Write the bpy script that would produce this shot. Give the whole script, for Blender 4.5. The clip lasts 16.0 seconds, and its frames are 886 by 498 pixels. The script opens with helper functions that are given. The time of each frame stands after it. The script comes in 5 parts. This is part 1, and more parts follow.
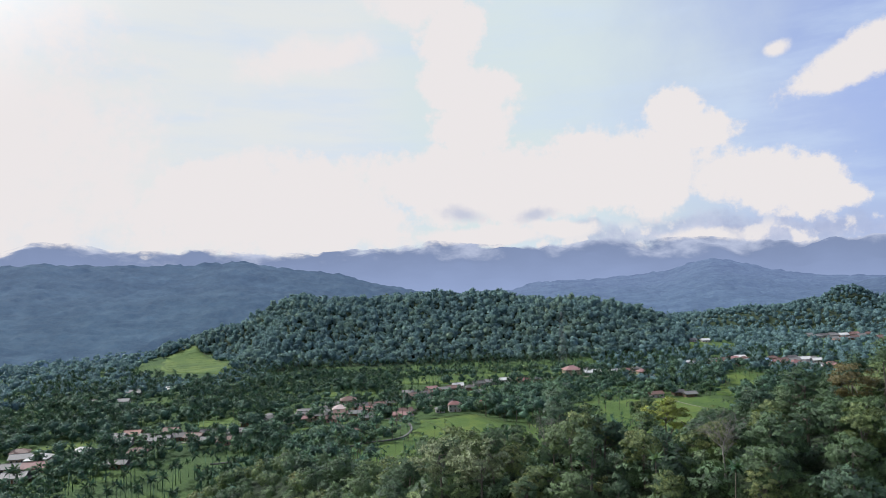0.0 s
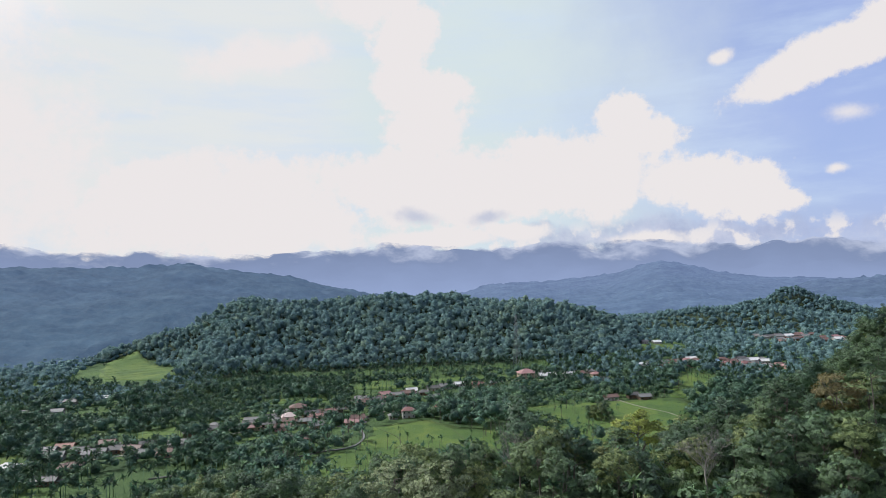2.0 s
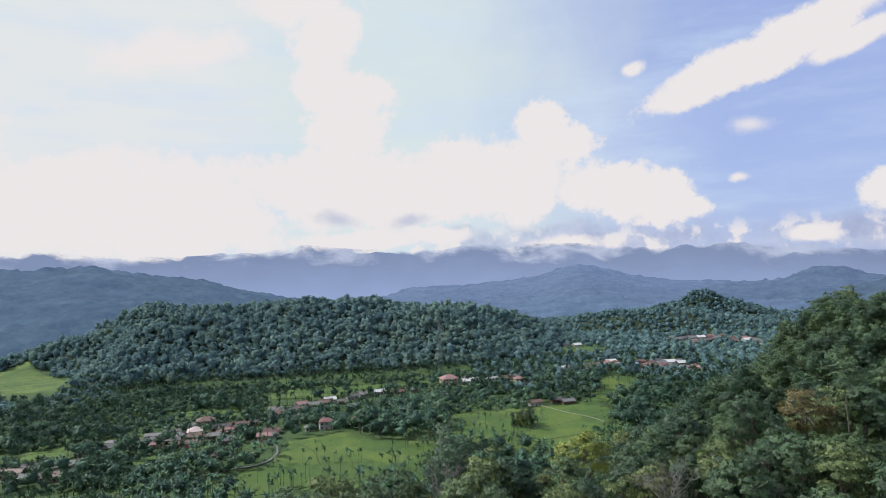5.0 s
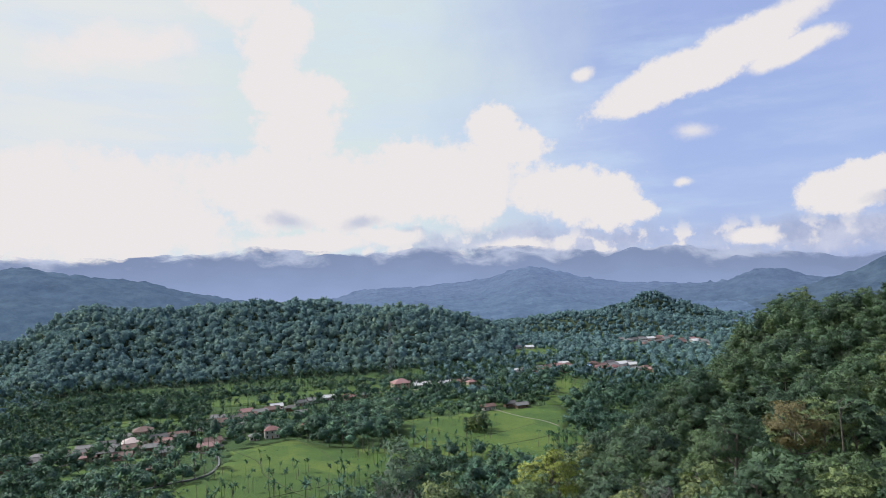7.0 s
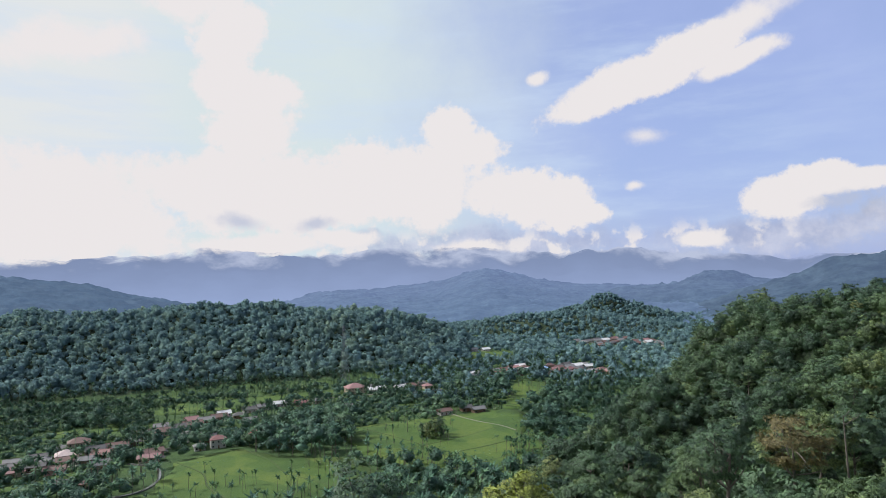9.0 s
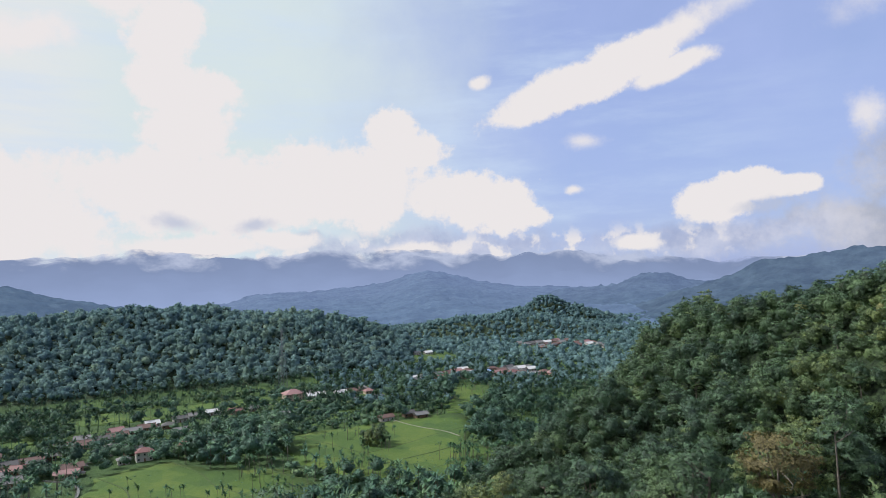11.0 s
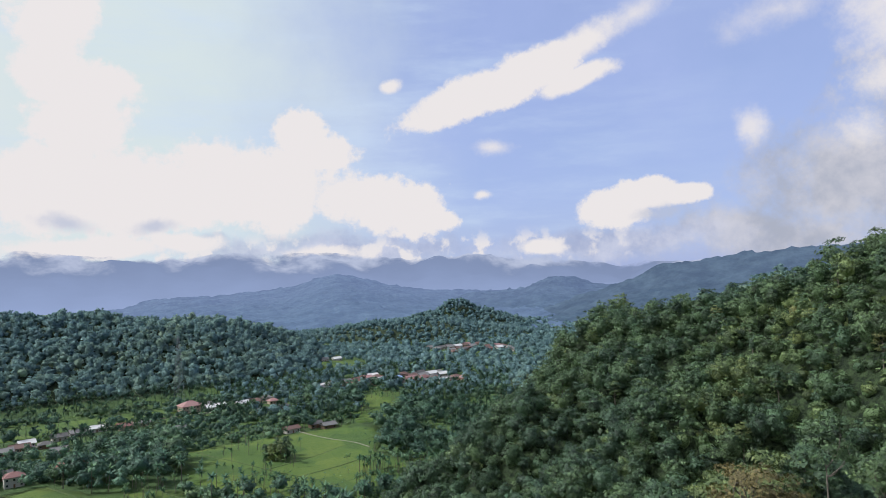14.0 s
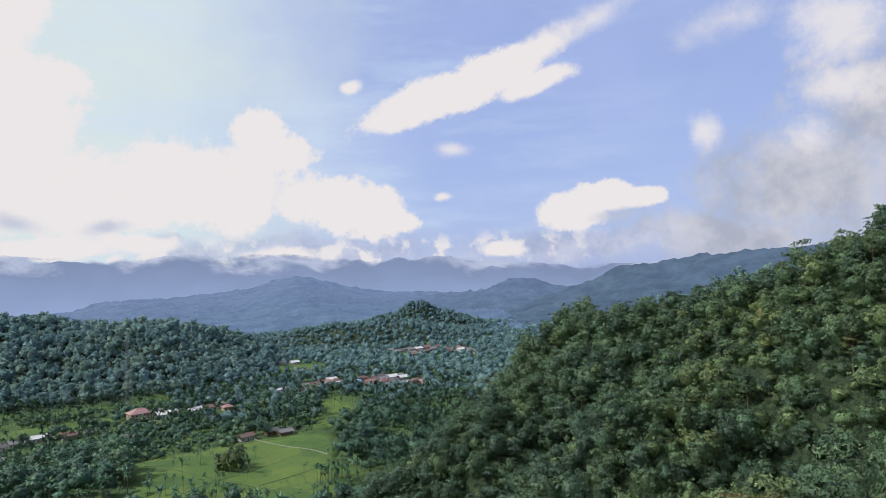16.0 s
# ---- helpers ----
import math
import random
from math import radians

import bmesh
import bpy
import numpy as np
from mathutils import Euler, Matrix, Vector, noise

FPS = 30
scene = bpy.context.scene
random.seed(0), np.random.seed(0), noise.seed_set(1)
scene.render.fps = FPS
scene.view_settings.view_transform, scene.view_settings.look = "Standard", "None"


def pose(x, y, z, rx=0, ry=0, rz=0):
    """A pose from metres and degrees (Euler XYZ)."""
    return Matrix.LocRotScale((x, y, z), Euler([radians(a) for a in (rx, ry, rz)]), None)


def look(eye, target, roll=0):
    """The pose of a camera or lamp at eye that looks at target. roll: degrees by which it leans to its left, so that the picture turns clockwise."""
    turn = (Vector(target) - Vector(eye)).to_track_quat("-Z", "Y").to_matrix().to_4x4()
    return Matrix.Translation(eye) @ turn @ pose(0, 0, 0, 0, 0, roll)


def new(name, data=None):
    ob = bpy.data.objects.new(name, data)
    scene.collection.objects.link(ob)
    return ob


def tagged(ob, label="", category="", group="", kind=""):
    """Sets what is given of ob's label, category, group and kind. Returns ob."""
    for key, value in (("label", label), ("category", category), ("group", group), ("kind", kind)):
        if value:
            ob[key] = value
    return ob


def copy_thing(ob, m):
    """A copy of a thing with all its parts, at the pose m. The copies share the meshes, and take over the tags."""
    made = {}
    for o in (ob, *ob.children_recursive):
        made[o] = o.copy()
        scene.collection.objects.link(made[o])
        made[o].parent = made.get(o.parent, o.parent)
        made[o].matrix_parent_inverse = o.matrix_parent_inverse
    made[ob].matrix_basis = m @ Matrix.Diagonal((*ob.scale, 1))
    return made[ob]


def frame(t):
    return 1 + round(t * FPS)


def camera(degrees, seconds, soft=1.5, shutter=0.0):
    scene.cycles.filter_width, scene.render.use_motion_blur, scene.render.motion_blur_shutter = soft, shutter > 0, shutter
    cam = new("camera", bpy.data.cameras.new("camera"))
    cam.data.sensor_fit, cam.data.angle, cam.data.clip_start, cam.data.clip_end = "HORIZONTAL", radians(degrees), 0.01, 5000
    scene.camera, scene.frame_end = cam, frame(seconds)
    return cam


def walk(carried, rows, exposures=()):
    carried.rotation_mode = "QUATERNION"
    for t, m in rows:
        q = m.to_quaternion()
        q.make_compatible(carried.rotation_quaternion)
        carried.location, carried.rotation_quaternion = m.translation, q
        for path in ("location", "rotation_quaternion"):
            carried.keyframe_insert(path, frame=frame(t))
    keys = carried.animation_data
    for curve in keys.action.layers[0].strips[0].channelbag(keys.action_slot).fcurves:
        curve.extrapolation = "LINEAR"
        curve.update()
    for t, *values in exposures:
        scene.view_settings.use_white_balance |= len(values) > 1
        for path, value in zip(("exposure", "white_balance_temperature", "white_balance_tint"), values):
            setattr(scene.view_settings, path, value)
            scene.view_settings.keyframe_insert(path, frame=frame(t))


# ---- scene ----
cam = camera(66.05, 16.0, soft=0.75)
ROLL = -1.95
# seconds, eye x y z, heading, pitch
PATH = [
    (0, 0, 0, 115, 0, 1.985),
    (0.5, -0.29, 3.4, 115.14, 0.909, 1.994),
    (1, -0.48, 6.84, 115.25, 1.921, 2.004),
    (1.5, -0.57, 10.31, 115.33, 2.947, 2.013),
    (2, -0.56, 13.82, 115.4, 3.938, 2.022),
    (2.5, -0.47, 17.35, 115.44, 4.947, 2.032),
    (3, -0.28, 20.9, 115.47, 5.91, 2.041),
    (3.5, -0.01, 24.46, 115.48, 6.914, 2.051),
    (4, 0.34, 28.03, 115.47, 8.054, 2.06),
    (6.5, 3.17, 45.8, 115.25, 13.828, 2.107),
    (7, 3.92, 49.3, 115.18, 14.601, 2.116),
    (7.5, 4.73, 52.77, 115.1, 15.386, 2.126),
    (8, 5.59, 56.2, 115.02, 16.154, 2.135),
    (8.5, 6.5, 59.58, 114.94, 17.103, 2.145),
    (9, 7.45, 62.92, 114.86, 18.33, 2.154),
    (11.5, 12.73, 78.67, 114.51, 24.43, 2.201),
    (12, 13.87, 81.6, 114.47, 25.674, 2.21),
    (12.5, 15.02, 84.44, 114.43, 26.85, 2.22),
    (13, 16.19, 87.18, 114.4, 28.159, 2.229),
    (13.5, 17.36, 89.82, 114.39, 29.464, 2.239),
    (14, 18.55, 92.36, 114.4, 30.752, 2.248),
    (14.5, 19.73, 94.79, 114.42, 32.046, 2.257),
    (15, 20.92, 97.1, 114.46, 33.367, 2.267),
    (15.5, 22.1, 99.29, 114.52, 34.109, 2.276),
    (16, 23.27, 101.35, 114.6, 34.097, 2.286),
]


def aim(x, y, z, heading, pitch):
    a, p = radians(heading), radians(pitch)
    return look((x, y, z), (x + 100 * math.sin(a) * math.cos(p), y + 100 * math.cos(a) * math.cos(p), z + 100 * math.sin(p)), ROLL)


walk(cam, [(r[0], aim(*r[1:])) for r in PATH], exposures=[(0.0, 0.05, 5960, 10), (16.0, 0.05, 5960, 10)])

# ---------------------------------------------------------------- light
SUN_AZ, SUN_EL = -62.0, 46.0
sun = new("sun", bpy.data.lights.new("sun", "SUN"))
sun.data.energy, sun.data.angle, sun.data.color = 4.3, radians(0.6), (1.0, 0.96, 0.88)
sun.matrix_world = look((-300, 200, 400), (-300 - 10 * math.sin(radians(SUN_AZ)) * math.cos(radians(SUN_EL)), 200 - 10 * math.cos(radians(SUN_AZ)) * math.cos(radians(SUN_EL)), 400 - 10 * math.sin(radians(SUN_EL))))


class Nodes:
    """Small helper to wire node trees."""

    def __init__(self, tree, fresh=True):
        self.tree = tree
        if fresh:
            tree.nodes.clear()

    def node(self, kind):
        return self.tree.nodes.new(kind)

    def put(self, sock, v):
        if isinstance(v, bpy.types.NodeSocket):
            self.tree.links.new(v, sock)
        else:
            sock.default_value = v

    def math(self, op, a, b=0.0, c=0.0, clamp=False):
        n = self.node("ShaderNodeMath")
        n.operation, n.use_clamp = op, clamp
        for i, v in enumerate((a, b, c)):
            self.put(n.inputs[i], v)
        return n.outputs[0]

    def mix(self, fac, a, b, blend="MIX"):
        n = self.node("ShaderNodeMix")
        n.data_type, n.blend_type = "RGBA", blend
        self.put(n.inputs[0], fac)
        self.put(n.inputs[6], a if isinstance(a, bpy.types.NodeSocket) else (*a, 1))
        self.put(n.inputs[7], b if isinstance(b, bpy.types.NodeSocket) else (*b, 1))
        return n.outputs[2]

    def noise(self, vec, scale, detail=4.0, rough=0.55, color=False):
        n = self.node("ShaderNodeTexNoise")
        if vec is not None:
            self.put(n.inputs["Vector"], vec)
        n.inputs["Scale"].default_value, n.inputs["Detail"].default_value, n.inputs["Roughness"].default_value = scale, detail, rough
        return n.outputs[1 if color else 0]

    def step(self, v, lo, hi):
        n = self.node("ShaderNodeMapRange")
        n.interpolation_type = "SMOOTHSTEP"
        self.put(n.inputs[0], v)
        n.inputs[1].default_value, n.inputs[2].default_value = lo, hi
        return n.outputs[0]

    def ramp(self, v, stops):
        n = self.node("ShaderNodeValToRGB")
        self.put(n.inputs[0], v)
        e = n.color_ramp.elements
        while len(e) < len(stops):
            e.new(0.5)
        for el, (p, c) in zip(e, stops):
            el.position, el.color = p, (*c, 1)
        return n.outputs[0]


world = bpy.data.worlds.new("sky")
scene.world = world
world.use_nodes = True
N = Nodes(world.node_tree)
sky = N.node("ShaderNodeTexSky")
sky.sky_type, sky.sun_disc, sky.sun_elevation, sky.sun_rotation = "NISHITA", False, radians(SUN_EL), radians(SUN_AZ)
sky.altitude, sky.air_density, sky.dust_density, sky.ozone_density = 300, 1.0, 1.6, 2.0
coord = N.node("ShaderNodeTexCoord").outputs["Generated"]
sep = N.node("ShaderNodeSeparateXYZ")
N.put(sep.inputs[0], coord)
warp = N.node("ShaderNodeSeparateColor")
N.put(warp.inputs[0], N.noise(coord, 9.0, 7.0, 0.6, color=True))
fine = N.math("MULTIPLY_ADD", N.noise(coord, 17.0, 8.0, 0.66), 0.7, N.math("MULTIPLY", N.noise(coord, 60.0, 6.0, 0.65), 0.3))
az = N.math("MULTIPLY", N.math("ARCTAN2", sep.outputs[0], sep.outputs[1]), 57.2958)
el = N.math("MULTIPLY", N.math("ARCSINE", sep.outputs[2]), 57.2958)
AZ = N.math("ADD", az, N.math("MULTIPLY_ADD", warp.outputs[0], 7.0, -3.5))
EL = N.math("ADD", el, N.math("MULTIPLY_ADD", warp.outputs[1], 5.0, -2.5))
AZ_S = N.math("ADD", az, N.math("MULTIPLY_ADD", warp.outputs[0], 2.4, -1.2))
EL_S = N.math("ADD", el, N.math("MULTIPLY_ADD", warp.outputs[1], 1.6, -0.8))


def cloud(a0, e0, a, b, tilt=0.0, soft=0.35, small=False, torn=1.7):
    """A cloud's cover: an ellipse on the sky in degrees, torn by noise."""
    c, s = math.cos(radians(tilt)), math.sin(radians(tilt))
    u = N.math("SUBTRACT", AZ_S if small else AZ, a0)
    v = N.math("SUBTRACT", EL_S if small else EL, e0)
    p = N.math("MULTIPLY_ADD", u, c / a, N.math("MULTIPLY", v, s / a))
    q = N.math("MULTIPLY_ADD", v, c / b, N.math("MULTIPLY", u, -s / b))
    r = N.math("SQRT", N.math("MULTIPLY_ADD", p, p, N.math("MULTIPLY", q, q)))
    r = N.math("MULTIPLY_ADD", fine, torn, N.math("SUBTRACT", r, 0.5 * torn))
    return N.step(N.math("SUBTRACT", 1.0, r), 0.0, soft)


def cover(rows):
    out = None
    for r in rows:
        m = cloud(*r)
        out = m if out is None else N.math("MAXIMUM", out, m)
    return out


col = N.mix(1.0, sky.outputs[0], (0.12, 0.12, 0.13), "MULTIPLY")
# a thin veil of high cloud over the blue
veil = N.math("MULTIPLY_ADD", N.noise(coord, 3.0, 6.0, 0.6), 0.7, 0.38, clamp=True)
col = N.mix(veil, col, (0.43, 0.49, 0.75))
# milky glare of the thin high cloud on the sun's side, and wisps of it over the blue
col = N.mix(N.math("MULTIPLY", N.step(N.math("MULTIPLY_ADD", warp.outputs[2], 14.0, az), 43.0, 14.0), 0.95), col, (0.705, 0.755, 0.70))
col = N.mix(N.math("MULTIPLY", N.step(az, 1.0, -9.0), 0.75), col, (0.80, 0.765, 0.705))
streak = N.node("ShaderNodeMapping")
N.put(streak.inputs[0], coord)
streak.inputs[2].default_value, streak.inputs[3].default_value = (0.0, radians(18), radians(-25)), (3.0, 3.0, 16.0)
wisps = N.math("MULTIPLY", N.step(N.noise(streak.outputs[0], 1.2, 7.0, 0.6), 0.42, 0.75), N.step(az, 62.0, 30.0))
col = N.mix(N.math("MULTIPLY", wisps, 0.55), col, (0.62, 0.70, 0.80))
# the grey cloud bank on the slope and the grey undersides
billow = N.step(N.noise(coord, 16.0, 8.0, 0.62), 0.32, 0.68)
col = N.mix(N.math("MULTIPLY", cover([(63, 6.0, 13, 6.0, 0, 0.8), (71, 10, 13, 9, 0, 0.8), (57, 2.4, 14, 3.0, 0, 0.8)]), 0.92), col, N.mix(billow, (0.42, 0.42, 0.46), (0.62, 0.58, 0.575)))
col = N.mix(N.math("MULTIPLY", cover([(22, 2.6, 19, 1.8, 0, 0.9), (44, 2.2, 15, 1.6, 0, 0.9)]), 0.85), col, N.mix(billow, (0.37, 0.40, 0.54), (0.63, 0.62, 0.69)))
WHITE = (0.845, 0.765, 0.705)
# the great bright bank, its towers and the column above it
col = N.mix(cover([(5, 7.2, 15, 4.0, 0, 0.3), (15, 8.0, 9, 4.0, 0, 0.3), (19.2, 12.0, 2.4, 2.2, 0, 0.3, True, 1.9), (20.6, 10.4, 3.4, 1.9, 0, 0.3, True, 1.9), (31.0, 4.6, 2.2, 1.1, 0, 0.3, True, 1.9), (25.5, 6.4, 6.6, 2.6, 0, 0.3), (29, 4.8, 3.8, 1.4, 0, 0.3), (-14, 5.6, 14, 4.6, 0, 0.3), (-40, 9, 22, 15, 0, 0.5), (2.4, 15.2, 5.0, 2.6, 0, 0.3), (1.2, 19.0, 3.6, 4.0, 0, 0.3), (3.0, 12.0, 4.6, 2.8, 0, 0.3), (-1, 23.5, 7, 4.0, 0, 0.4), (-11, 17.5, 7, 2.0, 8, 0.7)]), col, WHITE)
col = N.mix(N.math("MULTIPLY", cover([(1.8, 4.8, 2.6, 0.9, -8, 0.9, True), (8.0, 4.6, 2.4, 0.8, 10, 0.9, True), (11.8, 3.7, 2.0, 0.6, 0, 0.9, True), (19, 3.4, 4.4, 0.8, 0, 1.2, True)]), 0.62), col, (0.42, 0.46, 0.58))
# the long bright cloud, the heap cloud to the east and small puffs
col = N.mix(cover([(34.0, 14.9, 8.6, 2.0, 18, 0.28, True, 1.3), (38.6, 16.4, 6.4, 2.2, 22, 0.3, True, 1.5), (42.0, 17.9, 5.0, 1.7, 26, 0.6, True, 1.2), (42.4, 15.6, 4.4, 1.1, 14, 0.4, True, 1.0), (26.8, 15.8, 1.3, 0.75, 14, 0.7, True), (34.4, 6.9, 1.0, 0.5, 0, 0.8, True), (45.0, 4.9, 3.2, 1.9, 0, 0.25, True, 1.5), (47.6, 6.2, 2.9, 1.5, 0, 0.25, True, 1.5), (50.4, 5.9, 2.2, 1.1, 0, 0.3, True, 1.5), (39.1, 2.1, 2.1, 0.9, 0, 0.4, True, 1.5), (3, 2.9, 8.0, 1.0, 0, 0.4, True), (10, 3.3, 3.6, 1.0, 0, 0.4, True), (21, 2.2, 4.4, 0.9, 0, 0.5, True)]), col, WHITE)
col = N.mix(N.math("MULTIPLY", cover([(48.4, 4.5, 2.6, 0.7, 6, 0.8, True)]), 0.6), col, (0.50, 0.51, 0.58))
# torn puffs along the mountain tops
low = N.math("MULTIPLY", N.step(el, 0.6, 1.6), N.step(el, 4.2, 2.4))
low = N.math("MULTIPLY", low, N.math("MULTIPLY", N.step(az, 52.0, 40.0), N.step(N.noise(coord, 30.0, 6.0, 0.55), 0.50, 0.62)))
col = N.mix(N.math("MULTIPLY", low, 0.9), col, WHITE)
col = N.mix(N.math("MULTIPLY", cover([(47.5, 20.0, 6, 1.4, 24, 1.2, True), (35.3, 10.7, 2.2, 0.9, 0, 1.0, True), (64.8, 17, 4.6, 4.2, 0, 0.9, True), (65.4, 12.6, 4.8, 2.4, 0, 0.9, True), (55.5, 10.5, 1.9, 2.2, 0, 0.9, True), (62.7, 9.2, 2.4, 2.2, 0, 1.0, True), (57, 18.5, 5, 1.8, 10, 1.4, True)]), 0.85), col, WHITE)
# bright aureole round the unseen sun, added as fill light to soften shadows
toward = N.node("ShaderNodeVectorMath")
toward.operation = "DOT_PRODUCT"
N.put(toward.inputs[0], coord)
toward.inputs[1].default_value = (math.sin(radians(SUN_AZ)) * math.cos(radians(SUN_EL)), math.cos(radians(SUN_AZ)) * math.cos(radians(SUN_EL)), math.sin(radians(SUN_EL)))
fill_aureole = N.math("POWER", N.step(toward.outputs["Value"], 0.72, 1.0), 1.5)
col = N.mix(fill_aureole, col, (2.0, 1.9, 1.75))
bg = N.node("ShaderNodeBackground")
N.put(bg.inputs[0], col)
bg.inputs[1].default_value = 1.0
wout = N.node("ShaderNodeOutputWorld")
N.put(wout.inputs[0], bg.outputs[0])


# ---------------------------------------------------------------- materials
def material(name, build, rough=0.8, bump=0.0, spec=0.3, emit=None, metal=0.0):
    m = bpy.data.materials.new(name)
    m.use_nodes = True
    n = Nodes(m.node_tree)
    obj = n.node("ShaderNodeTexCoord").outputs["Object"]
    b = n.node("ShaderNodeBsdfPrincipled")
    color, height = build(n, obj)
    n.put(b.inputs["Base Color"], color if isinstance(color, bpy.types.NodeSocket) else (*color, 1))
    b.inputs["Roughness"].default_value = rough
    b.inputs["Specular IOR Level"].default_value = spec
    b.inputs["Metallic"].default_value = metal
    if height is not None and bump:
        bm_ = n.node("ShaderNodeBump")
        bm_.inputs["Strength"].default_value, bm_.inputs["Distance"].default_value = 1.0, bump
        n.put(bm_.inputs["Height"], height)
        n.put(b.inputs["Normal"], bm_.outputs[0])
    if emit:
        b.inputs["Emission Color"].default_value, b.inputs["Emission Strength"].default_value = (*emit, 1), 1.0
    out = n.node("ShaderNodeOutputMaterial")
    n.put(out.inputs[0], b.outputs[0])
    return m


def leaf_material(name, stops, per_object=False, lucent=0.22, gloss=0.45, torn=0.0, grain=3.0, vary=1.0):
    """Foliage: tone by tree, then by leaf clump, then by leaf; some light comes through the leaves, and clumps are torn into single leaves."""
    m = bpy.data.materials.new(name)
    m.use_nodes = True
    n = Nodes(m.node_tree)
    if per_object:
        tone = n.node("ShaderNodeObjectInfo").outputs["Random"]
    else:
        attr = n.node("ShaderNodeAttribute")
        attr.attribute_name = "tone"
        tone = attr.outputs["Fac"]
    island = n.node("ShaderNodeNewGeometry").outputs["Random Per Island"]
    obj = n.node("ShaderNodeTexCoord").outputs["Object"]
    leaves = n.noise(obj, grain, 2.0, 0.6)
    color = n.ramp(n.math("MULTIPLY_ADD", island, 0.22, n.math("MULTIPLY_ADD", tone, 0.8, -0.02), clamp=True), stops)
    k = n.math("MULTIPLY_ADD", island, 1.0 * vary, n.math("MULTIPLY_ADD", leaves, 1.6 * vary, 1.02 - 1.3 * vary))
    v = n.node("ShaderNodeHueSaturation")
    n.put(v.inputs["Value"], k)
    n.put(v.inputs["Color"], color)
    color = v.outputs[0]
    b = n.node("ShaderNodeBsdfPrincipled")
    n.put(b.inputs["Base Color"], color)
    b.inputs["Roughness"].default_value, b.inputs["Specular IOR Level"].default_value = 0.6, gloss
    bump = n.node("ShaderNodeBump")
    bump.inputs["Strength"].default_value, bump.inputs["Distance"].default_value = 0.8, 0.6 / grain
    n.put(bump.inputs["Height"], leaves)
    n.put(b.inputs["Normal"], bump.outputs[0])
    tr = n.node("ShaderNodeBsdfTranslucent")
    n.put(tr.inputs[0], n.mix(0.2, color, (0.14, 0.22, 0.03)))
    mixs = n.node("ShaderNodeMixShader")
    mixs.inputs[0].default_value = lucent
    n.put(mixs.inputs[1], b.outputs[0])
    n.put(mixs.inputs[2], tr.outputs[0])
    last = mixs.outputs[0]
    if torn:
        gap = n.node("ShaderNodeMixShader")
        n.put(gap.inputs[0], n.math("GREATER_THAN", n.noise(obj, grain * 1.3, 1.0, 0.5), torn))
        n.put(gap.inputs[1], n.node("ShaderNodeBsdfTransparent").outputs[0])
        n.put(gap.inputs[2], last)
        last = gap.outputs[0]
    out = n.node("ShaderNodeOutputMaterial")
    n.put(out.inputs[0], last)
    return m


GREENS = [(0.0, (0.034, 0.070, 0.046)), (0.3, (0.056, 0.102, 0.050)), (0.6, (0.084, 0.134, 0.054)), (0.82, (0.124, 0.164, 0.056)), (0.92, (0.150, 0.176, 0.056)), (1.0, (0.150, 0.132, 0.060))]
GROVE = [(0.0, (0.046, 0.096, 0.072)), (0.4, (0.070, 0.136, 0.088)), (0.8, (0.104, 0.172, 0.088)), (1.0, (0.146, 0.198, 0.080))]
# paler and bluer than real leaves: distance haze put into the hill forests' colour
HAZED = [(0.0, (0.116, 0.198, 0.218)), (0.35, (0.148, 0.240, 0.248)), (0.75, (0.180, 0.270, 0.240)), (1.0, (0.216, 0.292, 0.216))]
PALM = [(0.0, (0.044, 0.096, 0.072)), (0.6, (0.068, 0.138, 0.082)), (1.0, (0.108, 0.176, 0.080))]
M_LEAF = leaf_material("leaf_near", GREENS, per_object=True, torn=0.48, grain=4.0)
M_SLOPE = leaf_material("leaf_slope", GREENS, torn=0.47, grain=2.4, vary=1.2)
M_HILL = leaf_material("leaf_hill_hazed", HAZED, lucent=0.4, gloss=0.15, grain=0.7, vary=0.55)
M_GROVE = leaf_material("leaf_grove", GROVE, gloss=0.3, torn=0.40, grain=1.6)
M_PALM = leaf_material("palm_frond", PALM, per_object=True, gloss=0.25, grain=2.0)
M_BETEL = leaf_material("betel_frond", [(0.0, (0.028, 0.066, 0.040)), (0.6, (0.044, 0.094, 0.046)), (1.0, (0.076, 0.124, 0.046))], per_object=True, gloss=0.2, grain=2.0)
M_PALE = leaf_material("leaf_pale", [(0.0, (0.150, 0.190, 0.090)), (1.0, (0.185, 0.220, 0.115))], per_object=True, torn=0.47, grain=4.0)
M_PALM_STUFF = leaf_material("palm_frond_grove", PALM, gloss=0.25, grain=2.0)
M_YELLOW = leaf_material("leaf_yellow", [(0.0, (0.15, 0.19, 0.030)), (1.0, (0.21, 0.24, 0.040))], per_object=True, torn=0.46, grain=4.0)
M_ORANGE = leaf_material("leaf_orange", [(0.0, (0.125, 0.105, 0.040)), (1.0, (0.155, 0.125, 0.045))], per_object=True, torn=0.48, grain=4.0)
def height_of(n, o):
    s = n.node("ShaderNodeSeparateXYZ")
    n.put(s.inputs[0], o)
    return s.outputs[2]


